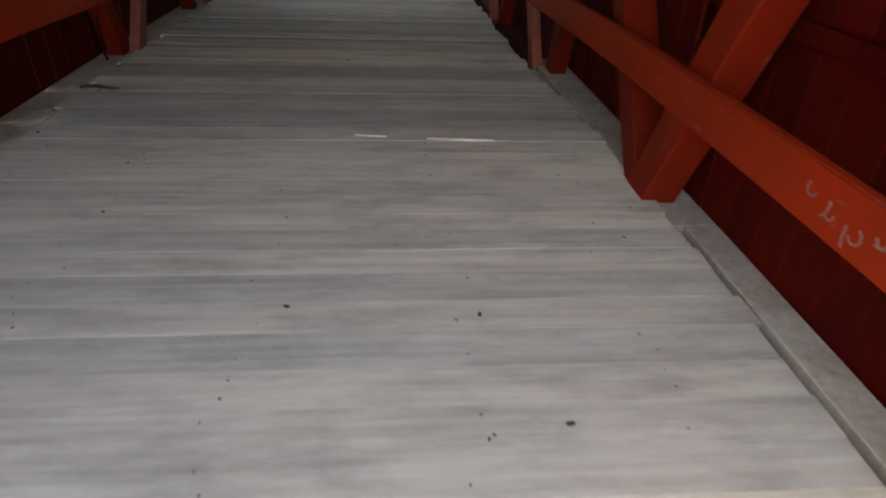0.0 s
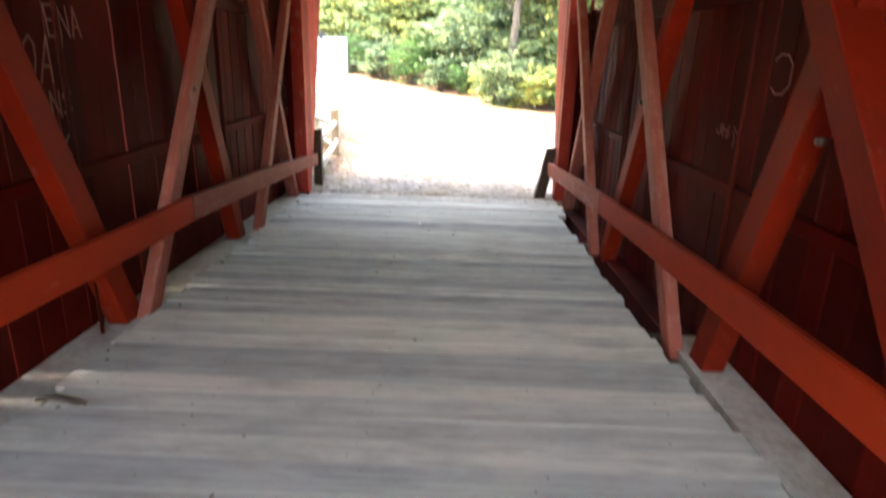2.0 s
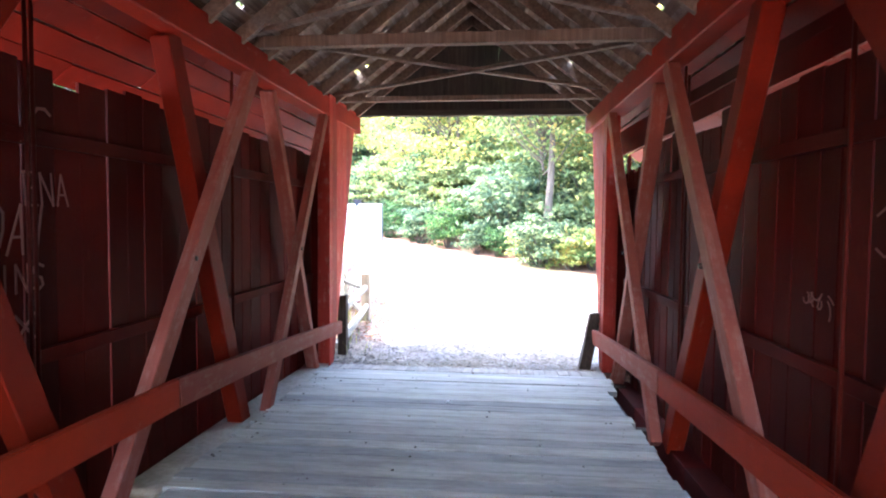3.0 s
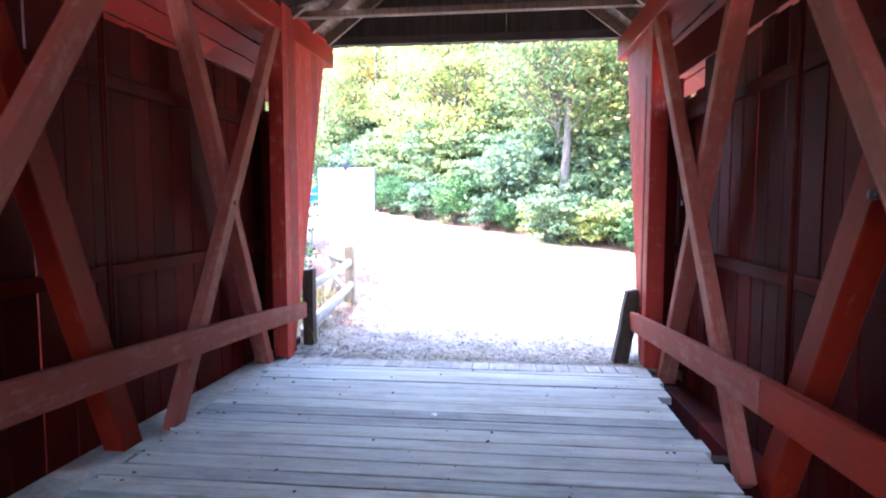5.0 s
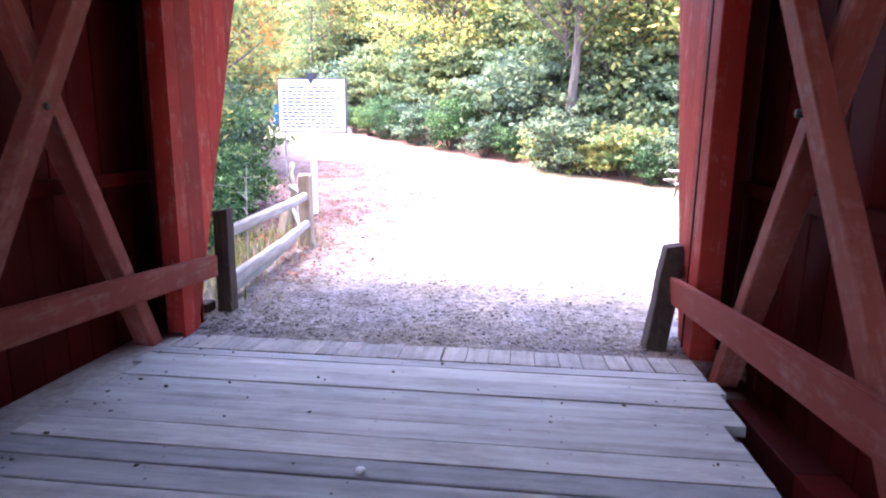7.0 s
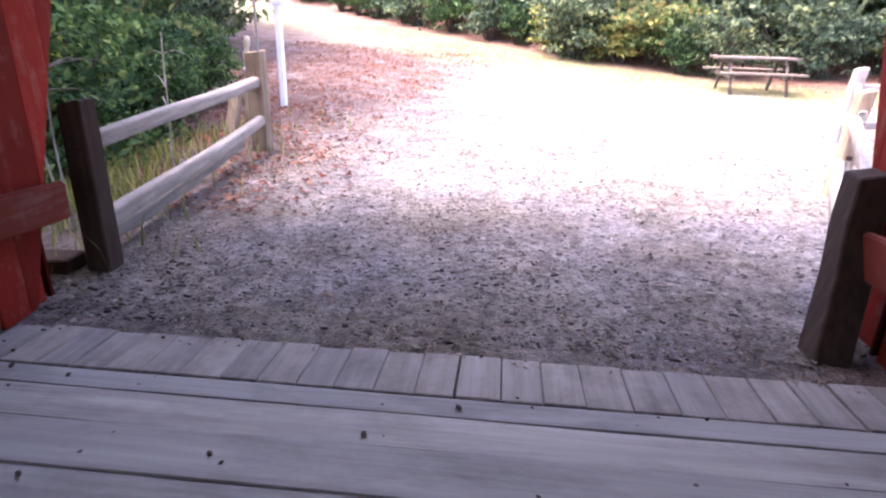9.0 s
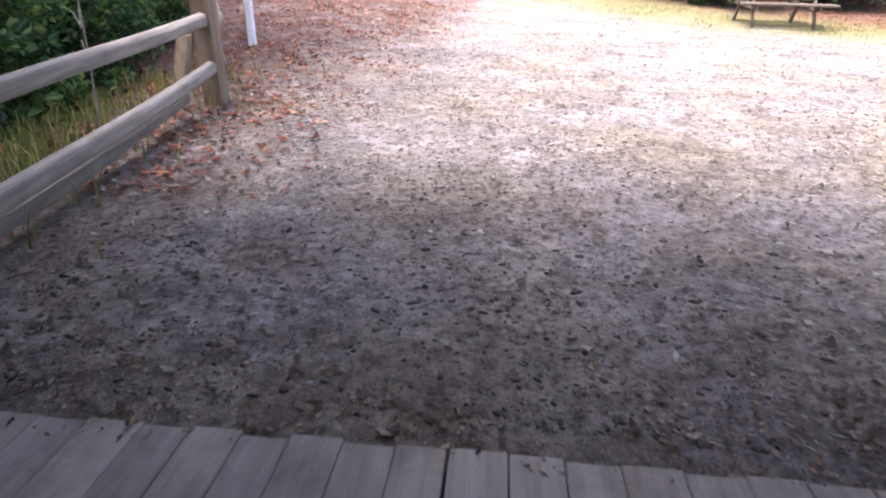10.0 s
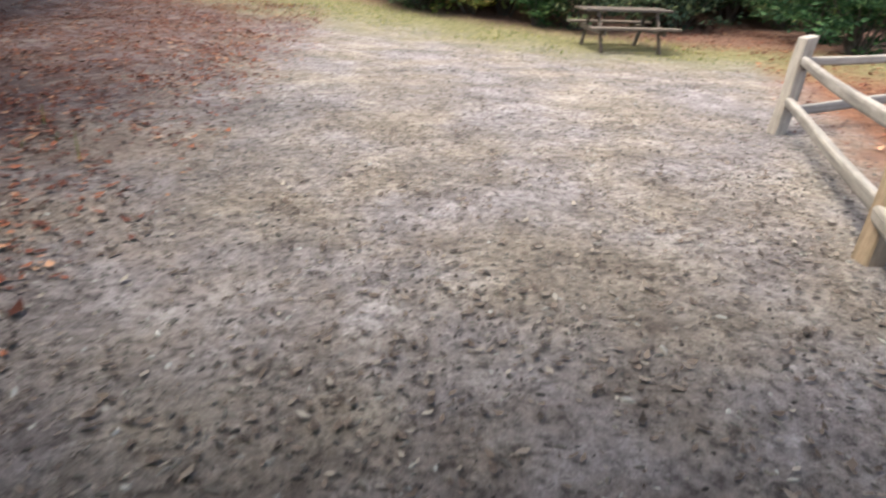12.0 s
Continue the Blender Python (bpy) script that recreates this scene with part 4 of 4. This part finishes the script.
def scatter(name, n, area, size, mat, label, category, seed, keep=None, flat=0.14):
    """Loose leaves lying on the ground, each tipped a little."""
    g = np.random.default_rng(seed)
    x, y = g.uniform(area[0], area[1], n), g.uniform(area[2], area[3], n)
    if keep is not None:
        drift = 0.62 + 0.38 * np.sin(x * 2.3 + 2 * np.sin(y * 1.1)) * np.sin(y * 1.9 + 1.5 * np.sin(x * 0.9)) + 0.2 * np.sin(x * 7 + y * 5)
        ok = g.random(n) < keep(x, y) * drift
        x, y = x[ok], y[ok]
    n = len(x)
    z = ground_z(x, y) + 0.006
    a = g.uniform(0, 6.3, n)
    s = size * np.exp(g.normal(0, 0.38, n)).clip(0.4, 2.2)
    d = np.stack([np.cos(a), np.sin(a), g.normal(size=n) * flat], 1)
    u = np.stack([-np.sin(a), np.cos(a), g.normal(size=n) * flat], 1)
    c = np.stack([x, y, z + s * 0.12], 1)
    s = s[:, None]
    curl = np.array((0, 0, 1)) * s * g.uniform(0, 0.22, (n, 1))
    verts = np.stack([c - d * s * 0.5 + curl, c + u * s * 0.24 - d * s * 0.1, c + d * s * 0.5 + curl, c - u * s * 0.24 + d * s * 0.05], 1).reshape(-1, 3)
    i = np.arange(n) * 4
    faces = np.concatenate([np.stack([i, i + 1, i + 3], 1), np.stack([i + 1, i + 2, i + 3], 1)])
    me = bpy.data.meshes.new(name)
    me.from_pydata(verts.tolist(), [], faces.tolist())
    me.materials.append(mat)
    return tagged(new(name, me), label, category, kind="stuff")


scatter("fallen_leaves", 62000, (-2.2, 6.5, 11.62, 26), 0.029, LITTER, "small brown fallen leaves and bark bits on sandy ground", "leaves", 41, lambda x, y: np.clip(1.25 - (y - 11.6) / 13, 0.15, 1) * np.clip((2.2 + 0.45 * (y - 12) - x) * 2 + 1, 0.2, 1))
scatter("dark_leaves", 3200, (-1.9, 6.0, 11.65, 22), 0.036, LITTER, "dark curled leaves and bark chips lying on pale sand", "leaves", 47, lambda x, y: np.clip(1.3 - (y - 11.6) / 9, 0.1, 1) * np.clip(0.35 + (x - 0.4) * 0.5, 0.3, 1), 0.1)
scatter("red_leaves", 70000, (-6, 3, 13.2, 28), 0.05, RED_LITTER, "reddish brown fallen leaves drifted along the verge", "leaves", 42, lambda x, y: np.clip(1.0 - (x + 2.2 - 0.09 * (y - 14)) / 1.4, 0, 1))
scatter("red_leaves", 16000, (2.6, 10, 15, 27), 0.06, RED_LITTER, "reddish brown fallen leaves below the far bank", "leaves", 43, lambda x, y: np.clip((x - 2.4 - 0.42 * (y - 12.5)) / 2 + np.clip((y - 22.6) / 1.5, 0, 1), 0, 1))

def build_clods():
    """Dark clods of soil and bark trodden into the sand."""
    g = np.random.default_rng(46)
    n = 34000
    x, y = g.uniform(-2.0, 6.0, n), 11.7 + 12 * g.random(n) ** 1.5
    drift = 0.5 + 0.5 * np.sin(x * 1.7 + 2 * np.sin(y * 0.9)) * np.sin(y * 1.3 + 1.5 * np.sin(x * 1.1))
    ok = g.random(n) < np.clip(drift, 0.12, 1) * np.clip((2.4 + 0.45 * (y - 12) - x) + 0.6, 0.15, 1)
    x, y = x[ok], y[ok]
    n = len(x)
    a = g.uniform(0, 6.3, n)
    s = 0.0062 * np.exp(g.normal(0, 0.45, n)).clip(0.4, 2.6)
    u = np.stack([np.cos(a), np.sin(a), 0 * a], 1) * (s * g.uniform(1.0, 2.6, n))[:, None]
    v = np.stack([-np.sin(a), np.cos(a), 0 * a], 1) * s[:, None]
    w = np.array((0, 0, 1)) * (s * g.uniform(0.35, 0.8, n))[:, None]
    c = np.stack([x, y, ground_z(x, y)], 1)
    ring = [u * math.cos(k * math.pi / 3) * g.uniform(0.75, 1.2, (n, 1)) + v * math.sin(k * math.pi / 3) * g.uniform(0.75, 1.2, (n, 1)) for k in range(6)]
    verts = np.stack([c + p - w * 0.3 for p in ring] + [c + p * 0.6 + w * 0.75 for p in ring] + [c + w], 1).reshape(-1, 3)
    faces = []
    for b in (np.arange(n) * 13).tolist():
        for k in range(6):
            q = (k + 1) % 6
            faces += [(b + k, b + q, b + 6 + q, b + 6 + k), (b + 6 + k, b + 6 + q, b + 12)]
    me = bpy.data.meshes.new("soil_clods")
    me.from_pydata(verts.tolist(), [], faces)
    me.materials.append(CLOD)
    tagged(new("soil_clods", me), "dark clods of soil and bark trodden into pale sand", "debris", kind="stuff")


build_clods()
scatter("soil_crumbs", 5200, (-1.75, 1.75, 11.5, 12.1), 0.017, LITTER, "dark crumbs of soil and leaf along the ramp's edge", "debris", 45, lambda x, y: np.clip(1.15 - (y - 11.5) / 0.6, 0.1, 1))


def build_grass():
    g = np.random.default_rng(44)
    pts = []
    for cx, cy, rx, ry, n in ((-2.75, 13.4, 0.28, 0.7, 900), (-3.0, 15.2, 0.5, 0.8, 500), (-2.9, 12.6, 0.5, 0.4, 300)):
        pts.append(np.stack([g.normal(cx, rx, n), g.normal(cy, ry, n)], 1))
    n = 34000
    gx, gy = g.uniform(-6, 7, n), g.uniform(19, 33, n)
    before = tree_line(gx) - gy
    tufts = 0.5 + 0.5 * np.sin(gx * 1.3 + 1.7 * np.sin(gy * 0.9)) * np.sin(gy * 1.1 + 1.4 * np.sin(gx * 0.8))
    ok = (before > -0.5) & (g.random(n) < np.clip(1.15 - np.abs(before - 1.6) / 2.6, 0, 1) * np.clip(tufts * 1.5, 0.1, 1))
    pts.append(np.stack([gx[ok], gy[ok]], 1))
    p = np.concatenate(pts)
    p = p[~((np.abs(p[:, 0] - 5.5) < 1) & (np.abs(p[:, 1] - 23.8) < 0.9))]
    n = len(p)
    base = np.stack([p[:, 0], p[:, 1], ground_z(p[:, 0], p[:, 1]) - 0.01], 1)
    a = g.uniform(0, 6.3, n)
    w = np.stack([np.cos(a), np.sin(a), 0 * a], 1) * np.where(p[:, 1] > 18, 0.007, 0.006)[:, None]
    h = g.uniform(0.05, 0.28, (n, 1)) * np.where(p[:, 1] > 18, 0.3, 1.0)[:, None]
    bend = np.stack([-np.sin(a), np.cos(a), 0 * a], 1) * h * g.uniform(0.1, 0.7, (n, 1))
    up = np.array((0, 0, 1)) * h
    verts = np.stack([base - w, base + w, base + w * 0.7 + up * 0.6 + bend * 0.35, base - w * 0.7 + up * 0.6 + bend * 0.35, base + up + bend], 1).reshape(-1, 3)
    i = np.arange(n) * 5
    faces = [f for k in i.tolist() for f in ((k, k + 1, k + 2, k + 3), (k + 3, k + 2, k + 4))]
    me = bpy.data.meshes.new("grass")
    me.from_pydata(verts.tolist(), [], faces)
    me.materials.append(GRASS)
    tagged(new("grass", me), "dry yellow-green grass on the verges", "grass", kind="stuff")


build_grass()


# ---- walls, floor boards and their pieces ----
def build_walls():
    r = random.Random(9)
    for side, name in ((-1, "wall_west"), (1, "wall_east")):
        wall = thing(name, "dark red vertical board siding on the inside of a covered bridge", "wall", kind="structure")
        y = -0.3
        while y < 11.9:
            w = r.uniform(0.2, 0.29)
            y1 = min(y + w, 11.95)
            top = 2.875 + r.uniform(-0.02, 0.03)
            if (side < 0 and 6.85 < y < 7.05) or r.random() < 0.05 or 8.3 < y < 8.5 and side < 0 or 8.7 < y < 9.3 and side > 0:
                top -= 0.09
            if side > 0 and 11.0 < y < 11.6:
                top -= 0.24
            x = out(side, (y + y1) / 2, WALL)
            t = r.uniform(0.022, 0.028)
            b = box((0, 0, 0), (t * side, y1 - y - r.uniform(0.002, 0.006), top + 0.6), 0.002)
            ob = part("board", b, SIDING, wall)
            ob.location = (x + side * r.uniform(0, 0.004), y, -0.6)
            ob.rotation_euler = (r.uniform(-0.002, 0.002), 0, 0)
            y = y1
        for z in (1.17, 2.45):
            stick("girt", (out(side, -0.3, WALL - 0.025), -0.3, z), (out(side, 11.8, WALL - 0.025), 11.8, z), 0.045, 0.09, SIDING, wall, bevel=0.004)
        # red boards under the rafters along the eave
        slope = math.atan2(RIDGE_Z - EAVE_Z, EAVE_X)
        eave = Matrix.Translation((0.03 + side * EAVE_X, 0, EAVE_Z)) @ Matrix.Rotation(side * slope, 4, "Y") @ Matrix.Diagonal((-side, 1, 1, 1))
        for k in range(4):
            y = -0.34
            while y < 13.4:
                y1 = min(y + r.uniform(2.2, 3.6), 13.4)
                b = box((0.02 + k * 0.21, 0, -0.15 + r.uniform(-0.004, 0.004)), (0.02 + k * 0.21 + r.uniform(0.185, 0.205), y1 - y - 0.006, -0.125), 0.002)
                bmesh.ops.transform(b, matrix=eave, verts=b.verts)
                bmesh.ops.recalc_face_normals(b, faces=b.faces[:])
                part("eave_board", b, BRACE, wall).location = (0, y, 0)
                y = y1
        if side > 0:
            for z0, z1 in ((2.91, 3.09), (3.10, 3.27)):
                y = -0.3
                while y < 13.0:
                    y1 = min(y + r.uniform(2.2, 3.2), 13.0)
                    m, length = along((out(side, y, WALL + 0.03), y, (z0 + z1) / 2 + r.uniform(-0.012, 0.012)), (out(side, y1, WALL + 0.03), y1, (z0 + z1) / 2 + r.uniform(-0.012, 0.012)), (side, 0, 0))
                    part("frieze_board", box((-0.012, -(z1 - z0) / 2, 0), (0.012, (z1 - z0) / 2, length - 0.004), 0.002), SIDING, wall).matrix_world = m
                    y = y1
        # flared portal boards: their outer ends follow the slant of the overhang
        y, foot, slant = (11.53, 11.73, 0.36) if side < 0 else (11.84, 12.05, 0.31)
        while y < 13.35:
            y1 = min(y + r.uniform(0.15, 0.22), 13.38)
            low = [max(-0.3, (yy - foot) / slant) for yy in (y, y1 - 0.004)]
            if low[0] > 3.6:
                break
            bm = bmesh.new()
            x0, x1 = (out(side, 12, off) for off in ((0.002, 0.024) if side < 0 else (0.06, 0.085)))
            vs = [bm.verts.new(v) for x in (x0, x1) for v in ((x, y, low[0]), (x, y1 - 0.004, min(low[1], 3.64)), (x, y1 - 0.004, 3.66), (x, y, 3.66))]
            for f in ((0, 1, 2, 3), (7, 6, 5, 4), (0, 4, 5, 1), (1, 5, 6, 2), (2, 6, 7, 3), (3, 7, 4, 0)):
                bm.faces.new([vs[i] for i in f])
            bmesh.ops.recalc_face_normals(bm, faces=bm.faces[:])
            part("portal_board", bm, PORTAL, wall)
            y = y1
        # boards closing the space between end post and siding
        for yy in (11.86, -0.26):
            x = 0.03
            while x < WALL:
                x1 = min(x + 0.17, WALL)
                a, b = sorted((out(side, yy, x), out(side, yy, x1 - 0.003)))
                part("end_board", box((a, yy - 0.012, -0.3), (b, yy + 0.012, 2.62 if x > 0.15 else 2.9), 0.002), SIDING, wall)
                x = x1
    # gables over both portals
    for y, name in ((13.38, "wall_north"), (-0.40, "wall_south")):
        gable = thing(name, "dark boarded gable above the bridge portal", "wall", kind="structure")
        x = -2.3
        while x < 2.3:
            w = r.uniform(0.18, 0.26)
            x1 = min(x + w, 2.3)
            h = [EAVE_Z + (EAVE_X - abs(v)) * (RIDGE_Z - EAVE_Z) / EAVE_X - 0.005 for v in (x, x1 - 0.001)]
            z0 = 3.655 + r.uniform(-0.012, 0.012)
            if min(h) > z0 + 0.02:
                bm = bmesh.new()
                vs = [bm.verts.new(v) for yy in (y, y + 0.025) for v in ((x, yy, z0), (x1 - 0.001, yy, z0), (x1 - 0.001, yy, h[1]), (x, yy, h[0]))]
                for f in ((0, 1, 2, 3), (7, 6, 5, 4), (0, 4, 5, 1), (1, 5, 6, 2), (2, 6, 7, 3), (3, 7, 4, 0)):
                    bm.faces.new([vs[i] for i in f])
                bmesh.ops.recalc_face_normals(bm, faces=bm.faces[:])
                part("board", bm, GABLE, gable)
            x = x1
        s = 1 if y < 0 else -1
        for x in (-1.2, -0.4, 0.4, 1.2):
            stick("stud", (x, y + s * 0.035, 3.64), (x, y + s * 0.035, EAVE_Z + (EAVE_X - abs(x)) * (RIDGE_Z - EAVE_Z) / EAVE_X - 0.16), 0.09, 0.05, GABLE, gable, (1, 0, 0), 0.004)
        stick("header", (-2.0, y + s * 0.05, 3.7), (2.0, y + s * 0.05, 3.7), 0.08, 0.1, GABLE, gable, (0, 1, 0), 0.005)


build_walls()


def build_deck():
    deck = thing("floor", "worn pale grey-brown plank deck of the bridge", "floor", kind="structure")
    r = random.Random(3)
    nails = bmesh.new()
    y = START
    while y < END - 0.02:
        w = r.choice((0.175, 0.19, 0.2, 0.215))
        near = y < 6.8
        gap = r.uniform(0.0, 0.002) if near else r.choice((0.001, 0.001, 0.003, 0.012)) if y > 9.9 else r.choice((0.003, 0.006, 0.012, 0.017, 0.022, 0.026))
        y1 = min(y + w, END)
        x0, x1 = inner(-1, y) + r.uniform(-0.06, 0.05), inner(1, y) + r.choice((-0.02, -0.008, 0.0, 0.01, 0.028)) + (0.085 if y < 4 else -0.105 if y > 7 else 0.085 - 0.19 * (y - 4) / 3) + (0.12 if y > 10.4 else 0)
        zc = deck_z((y + y1) / 2) + (r.uniform(-0.0022, 0.0022) if near else r.uniform(-0.004, 0.004))
        cup = r.uniform(-0.0005, 0.0012) if near else r.uniform(-0.003, 0.005)
        ease = 0.0003 if near else 0.001 if y > 9.9 else 0.0032
        bm = bmesh.new()
        n = 6
        L = x1 - x0
        rows = []
        for i in range(n + 1):
            xx = -L / 2 + L * i / n
            dz = r.uniform(-0.0005, 0.0005) if near else r.uniform(-0.0012, 0.0012)
            e = r.uniform(-0.002, 0.002) if near else r.uniform(-0.004, 0.004)
            hw = (y1 - y - gap) / 2
            rows.append([bm.verts.new(v) for v in ((xx, -hw + e, -0.06), (xx, -hw + e, dz - ease), (xx, -hw + 2 * ease + e, dz), (xx, 0, dz - cup), (xx, hw - 2 * ease + e, dz), (xx, hw + e, dz - ease), (xx, hw + e, -0.06))])
        for p, q in zip(rows, rows[1:]):
            for i in range(6):
                bm.faces.new((p[i], q[i], q[i + 1], p[i + 1]))
        bm.faces.new(rows[0])
        bm.faces.new(rows[-1][::-1])
        bmesh.ops.recalc_face_normals(bm, faces=bm.faces[:])
        pl = part("plank", bm, DECK if near else DIM_DECK, deck)
        slope = math.atan((deck_z(y1) - deck_z(y)) / (y1 - y))
        pl.matrix_world = Matrix.Translation(((x0 + x1) / 2, (y + y1) / 2, zc)) @ Matrix.Rotation(slope + r.uniform(-0.008, 0.008) * (0.55 if near else 1.0), 4, "X") @ Matrix.Rotation(r.uniform(-0.002, 0.002), 4, "Z")
        for xn in (-1.62, -0.98, -0.05, 0.85, 1.62):
            for k in (0.28, 0.74):
                if r.random() < 0.6:
                    bmesh.ops.create_circle(nails, cap_ends=True, segments=6, radius=r.uniform(0.004, 0.009), matrix=Matrix.Translation((xn + r.gauss(0, 0.04), y + (y1 - y) * k, zc + 0.007)))
        y = y1
    tagged(part("nail_head", nails, NAIL, deck), kind="stuff")
    # two thin pale strips stand in for streaks of sunlight on the planks
    for xa, xb, yy in ((0.30, 0.52, 4.66), (0.80, 1.27, 4.60)):
        bm = bmesh.new()
        n, rings = 6, []
        for i in range(n + 1):
            half = 0.004 + 0.012 * math.sin(math.pi * (i + 0.3) / (n + 0.6))
            c = yy - 0.03 * i / n
            rings.append([bm.verts.new((xa + (xb - xa) * i / n, c + dy, deck_z(yy) + dz)) for dy, dz in ((-half, -0.01), (half, -0.01), (half * 0.9, 0.010), (-half * 0.9, 0.010))])
        for p, q in zip(rings, rings[1:]):
            for i in range(4):
                bm.faces.new((p[i], p[(i + 1) % 4], q[(i + 1) % 4], q[i]))
        bm.faces.new(rings[0])
        bm.faces.new(rings[-1])
        bmesh.ops.recalc_face_normals(bm, faces=bm.faces[:])
        part("splinter", bm, SUN_STREAK, deck, "pale strip on a plank standing in for a streak of sunlight")
    x = inner(-1, 11.4) + 0.03
    while x < inner(1, 11.4) - 0.02:
        w = r.choice((0.14, 0.15, 0.165))
        bm = box((0, 0, -0.05), (w - r.choice((0.0015, 0.002, 0.004, 0.009)), RAMP_END - END + 0.015 + r.uniform(-0.012, 0.012), 0), 0.004)
        b = part("ramp_board", bm, RAMP, deck)
        b.matrix_world = Matrix.Translation((x, END + 0.003, deck_z(END) + 0.002 + r.uniform(-0.003, 0.003))) @ Matrix.Rotation(-0.065 + r.uniform(-0.006, 0.006), 4, "X")
        x += w
    # added dark sheet: blocks light from below and, with dark joists, blackens the gaps
    part("underlay", box((-2.0, START, -0.30), (2.0, END, -0.26)), POST_WOOD, deck)
    for yy in (START + 0.3, 2, 4.5, 7, 9.5, 11.2):
        stick("joist", (-2.1, yy, deck_z(yy) - 0.2), (2.1, yy, deck_z(yy) - 0.2), 0.2, 0.12, POST_WOOD, deck, (0, 0, 1), 0.004)
    return deck


build_deck()


def build_debris():
    """Crumbs of bark and leaf blown onto the deck, and a white pebble."""
    g = random.Random(12)
    bm = bmesh.new()
    for _ in range(120):
        y = g.uniform(START, RAMP_END) if g.random() < 0.5 else g.uniform(8, RAMP_END)
        x = g.uniform(inner(-1, y) + 0.1, inner(1, y) - 0.1) if g.random() < 0.6 else (inner(-1, y) + abs(g.gauss(0.12, 0.12)))
        s = g.uniform(0.005, 0.015)
        bmesh.ops.create_icosphere(bm, subdivisions=1, radius=s, matrix=Matrix.Translation((x, y, deck_z(y) + 0.008)) @ Matrix.Rotation(g.uniform(0, 6), 4, "Z") @ Matrix.Diagonal((1.3, 0.8, 0.45, 1)))
    tagged(part("bark_crumbs", bm, DEBRIS), "dark crumbs of bark and leaf on the deck", "debris", kind="stuff")
    # a thin dark strip, made up in place of a stain at the deck's edge
    bm = bmesh.new()
    rings = []
    for i in range(8):
        f = i / 7
        half = 0.012 + 0.02 * math.sin(math.pi * f) * (1 + 0.3 * math.sin(9 * f))
        rings.append([bm.verts.new((-0.15 + 0.30 * f, 0.03 * math.sin(4 * f) + dy * half, dz + 0.006 * math.sin(7 * f))) for dy, dz in ((-1, 0.0), (-0.5, 0.014), (0.5, 0.016), (1, 0.002), (0, -0.004))])
    for p, q in zip(rings, rings[1:]):
        for i in range(5):
            bm.faces.new((p[i], p[(i + 1) % 5], q[(i + 1) % 5], q[i]))
    bm.faces.new(rings[0])
    bm.faces.new(rings[-1])
    bmesh.ops.recalc_face_normals(bm, faces=bm.faces[:])
    bark = part("bark_strip", bm, DEBRIS, smooth=True)
    bark.location = (-1.76, 5.6, deck_z(5.6) + 0.006)
    tagged(bark, "dark thin strip standing in for a stain on the deck's edge", "bark")
    bm = bmesh.new()
    bmesh.ops.create_icosphere(bm, subdivisions=2, radius=0.02, matrix=Matrix.Diagonal((1.2, 0.9, 0.8, 1)))
    peb = part("pebble", bm, PEBBLE, smooth=True)
    peb.location = (-0.03, 9.82, deck_z(9.82) + 0.013)
    tagged(peb, "small white pebble lying on the deck planks", "pebble")


DEBRIS = plain("bark_crumb", (0.05, 0.035, 0.025), 0.9, 0.4)
build_debris()
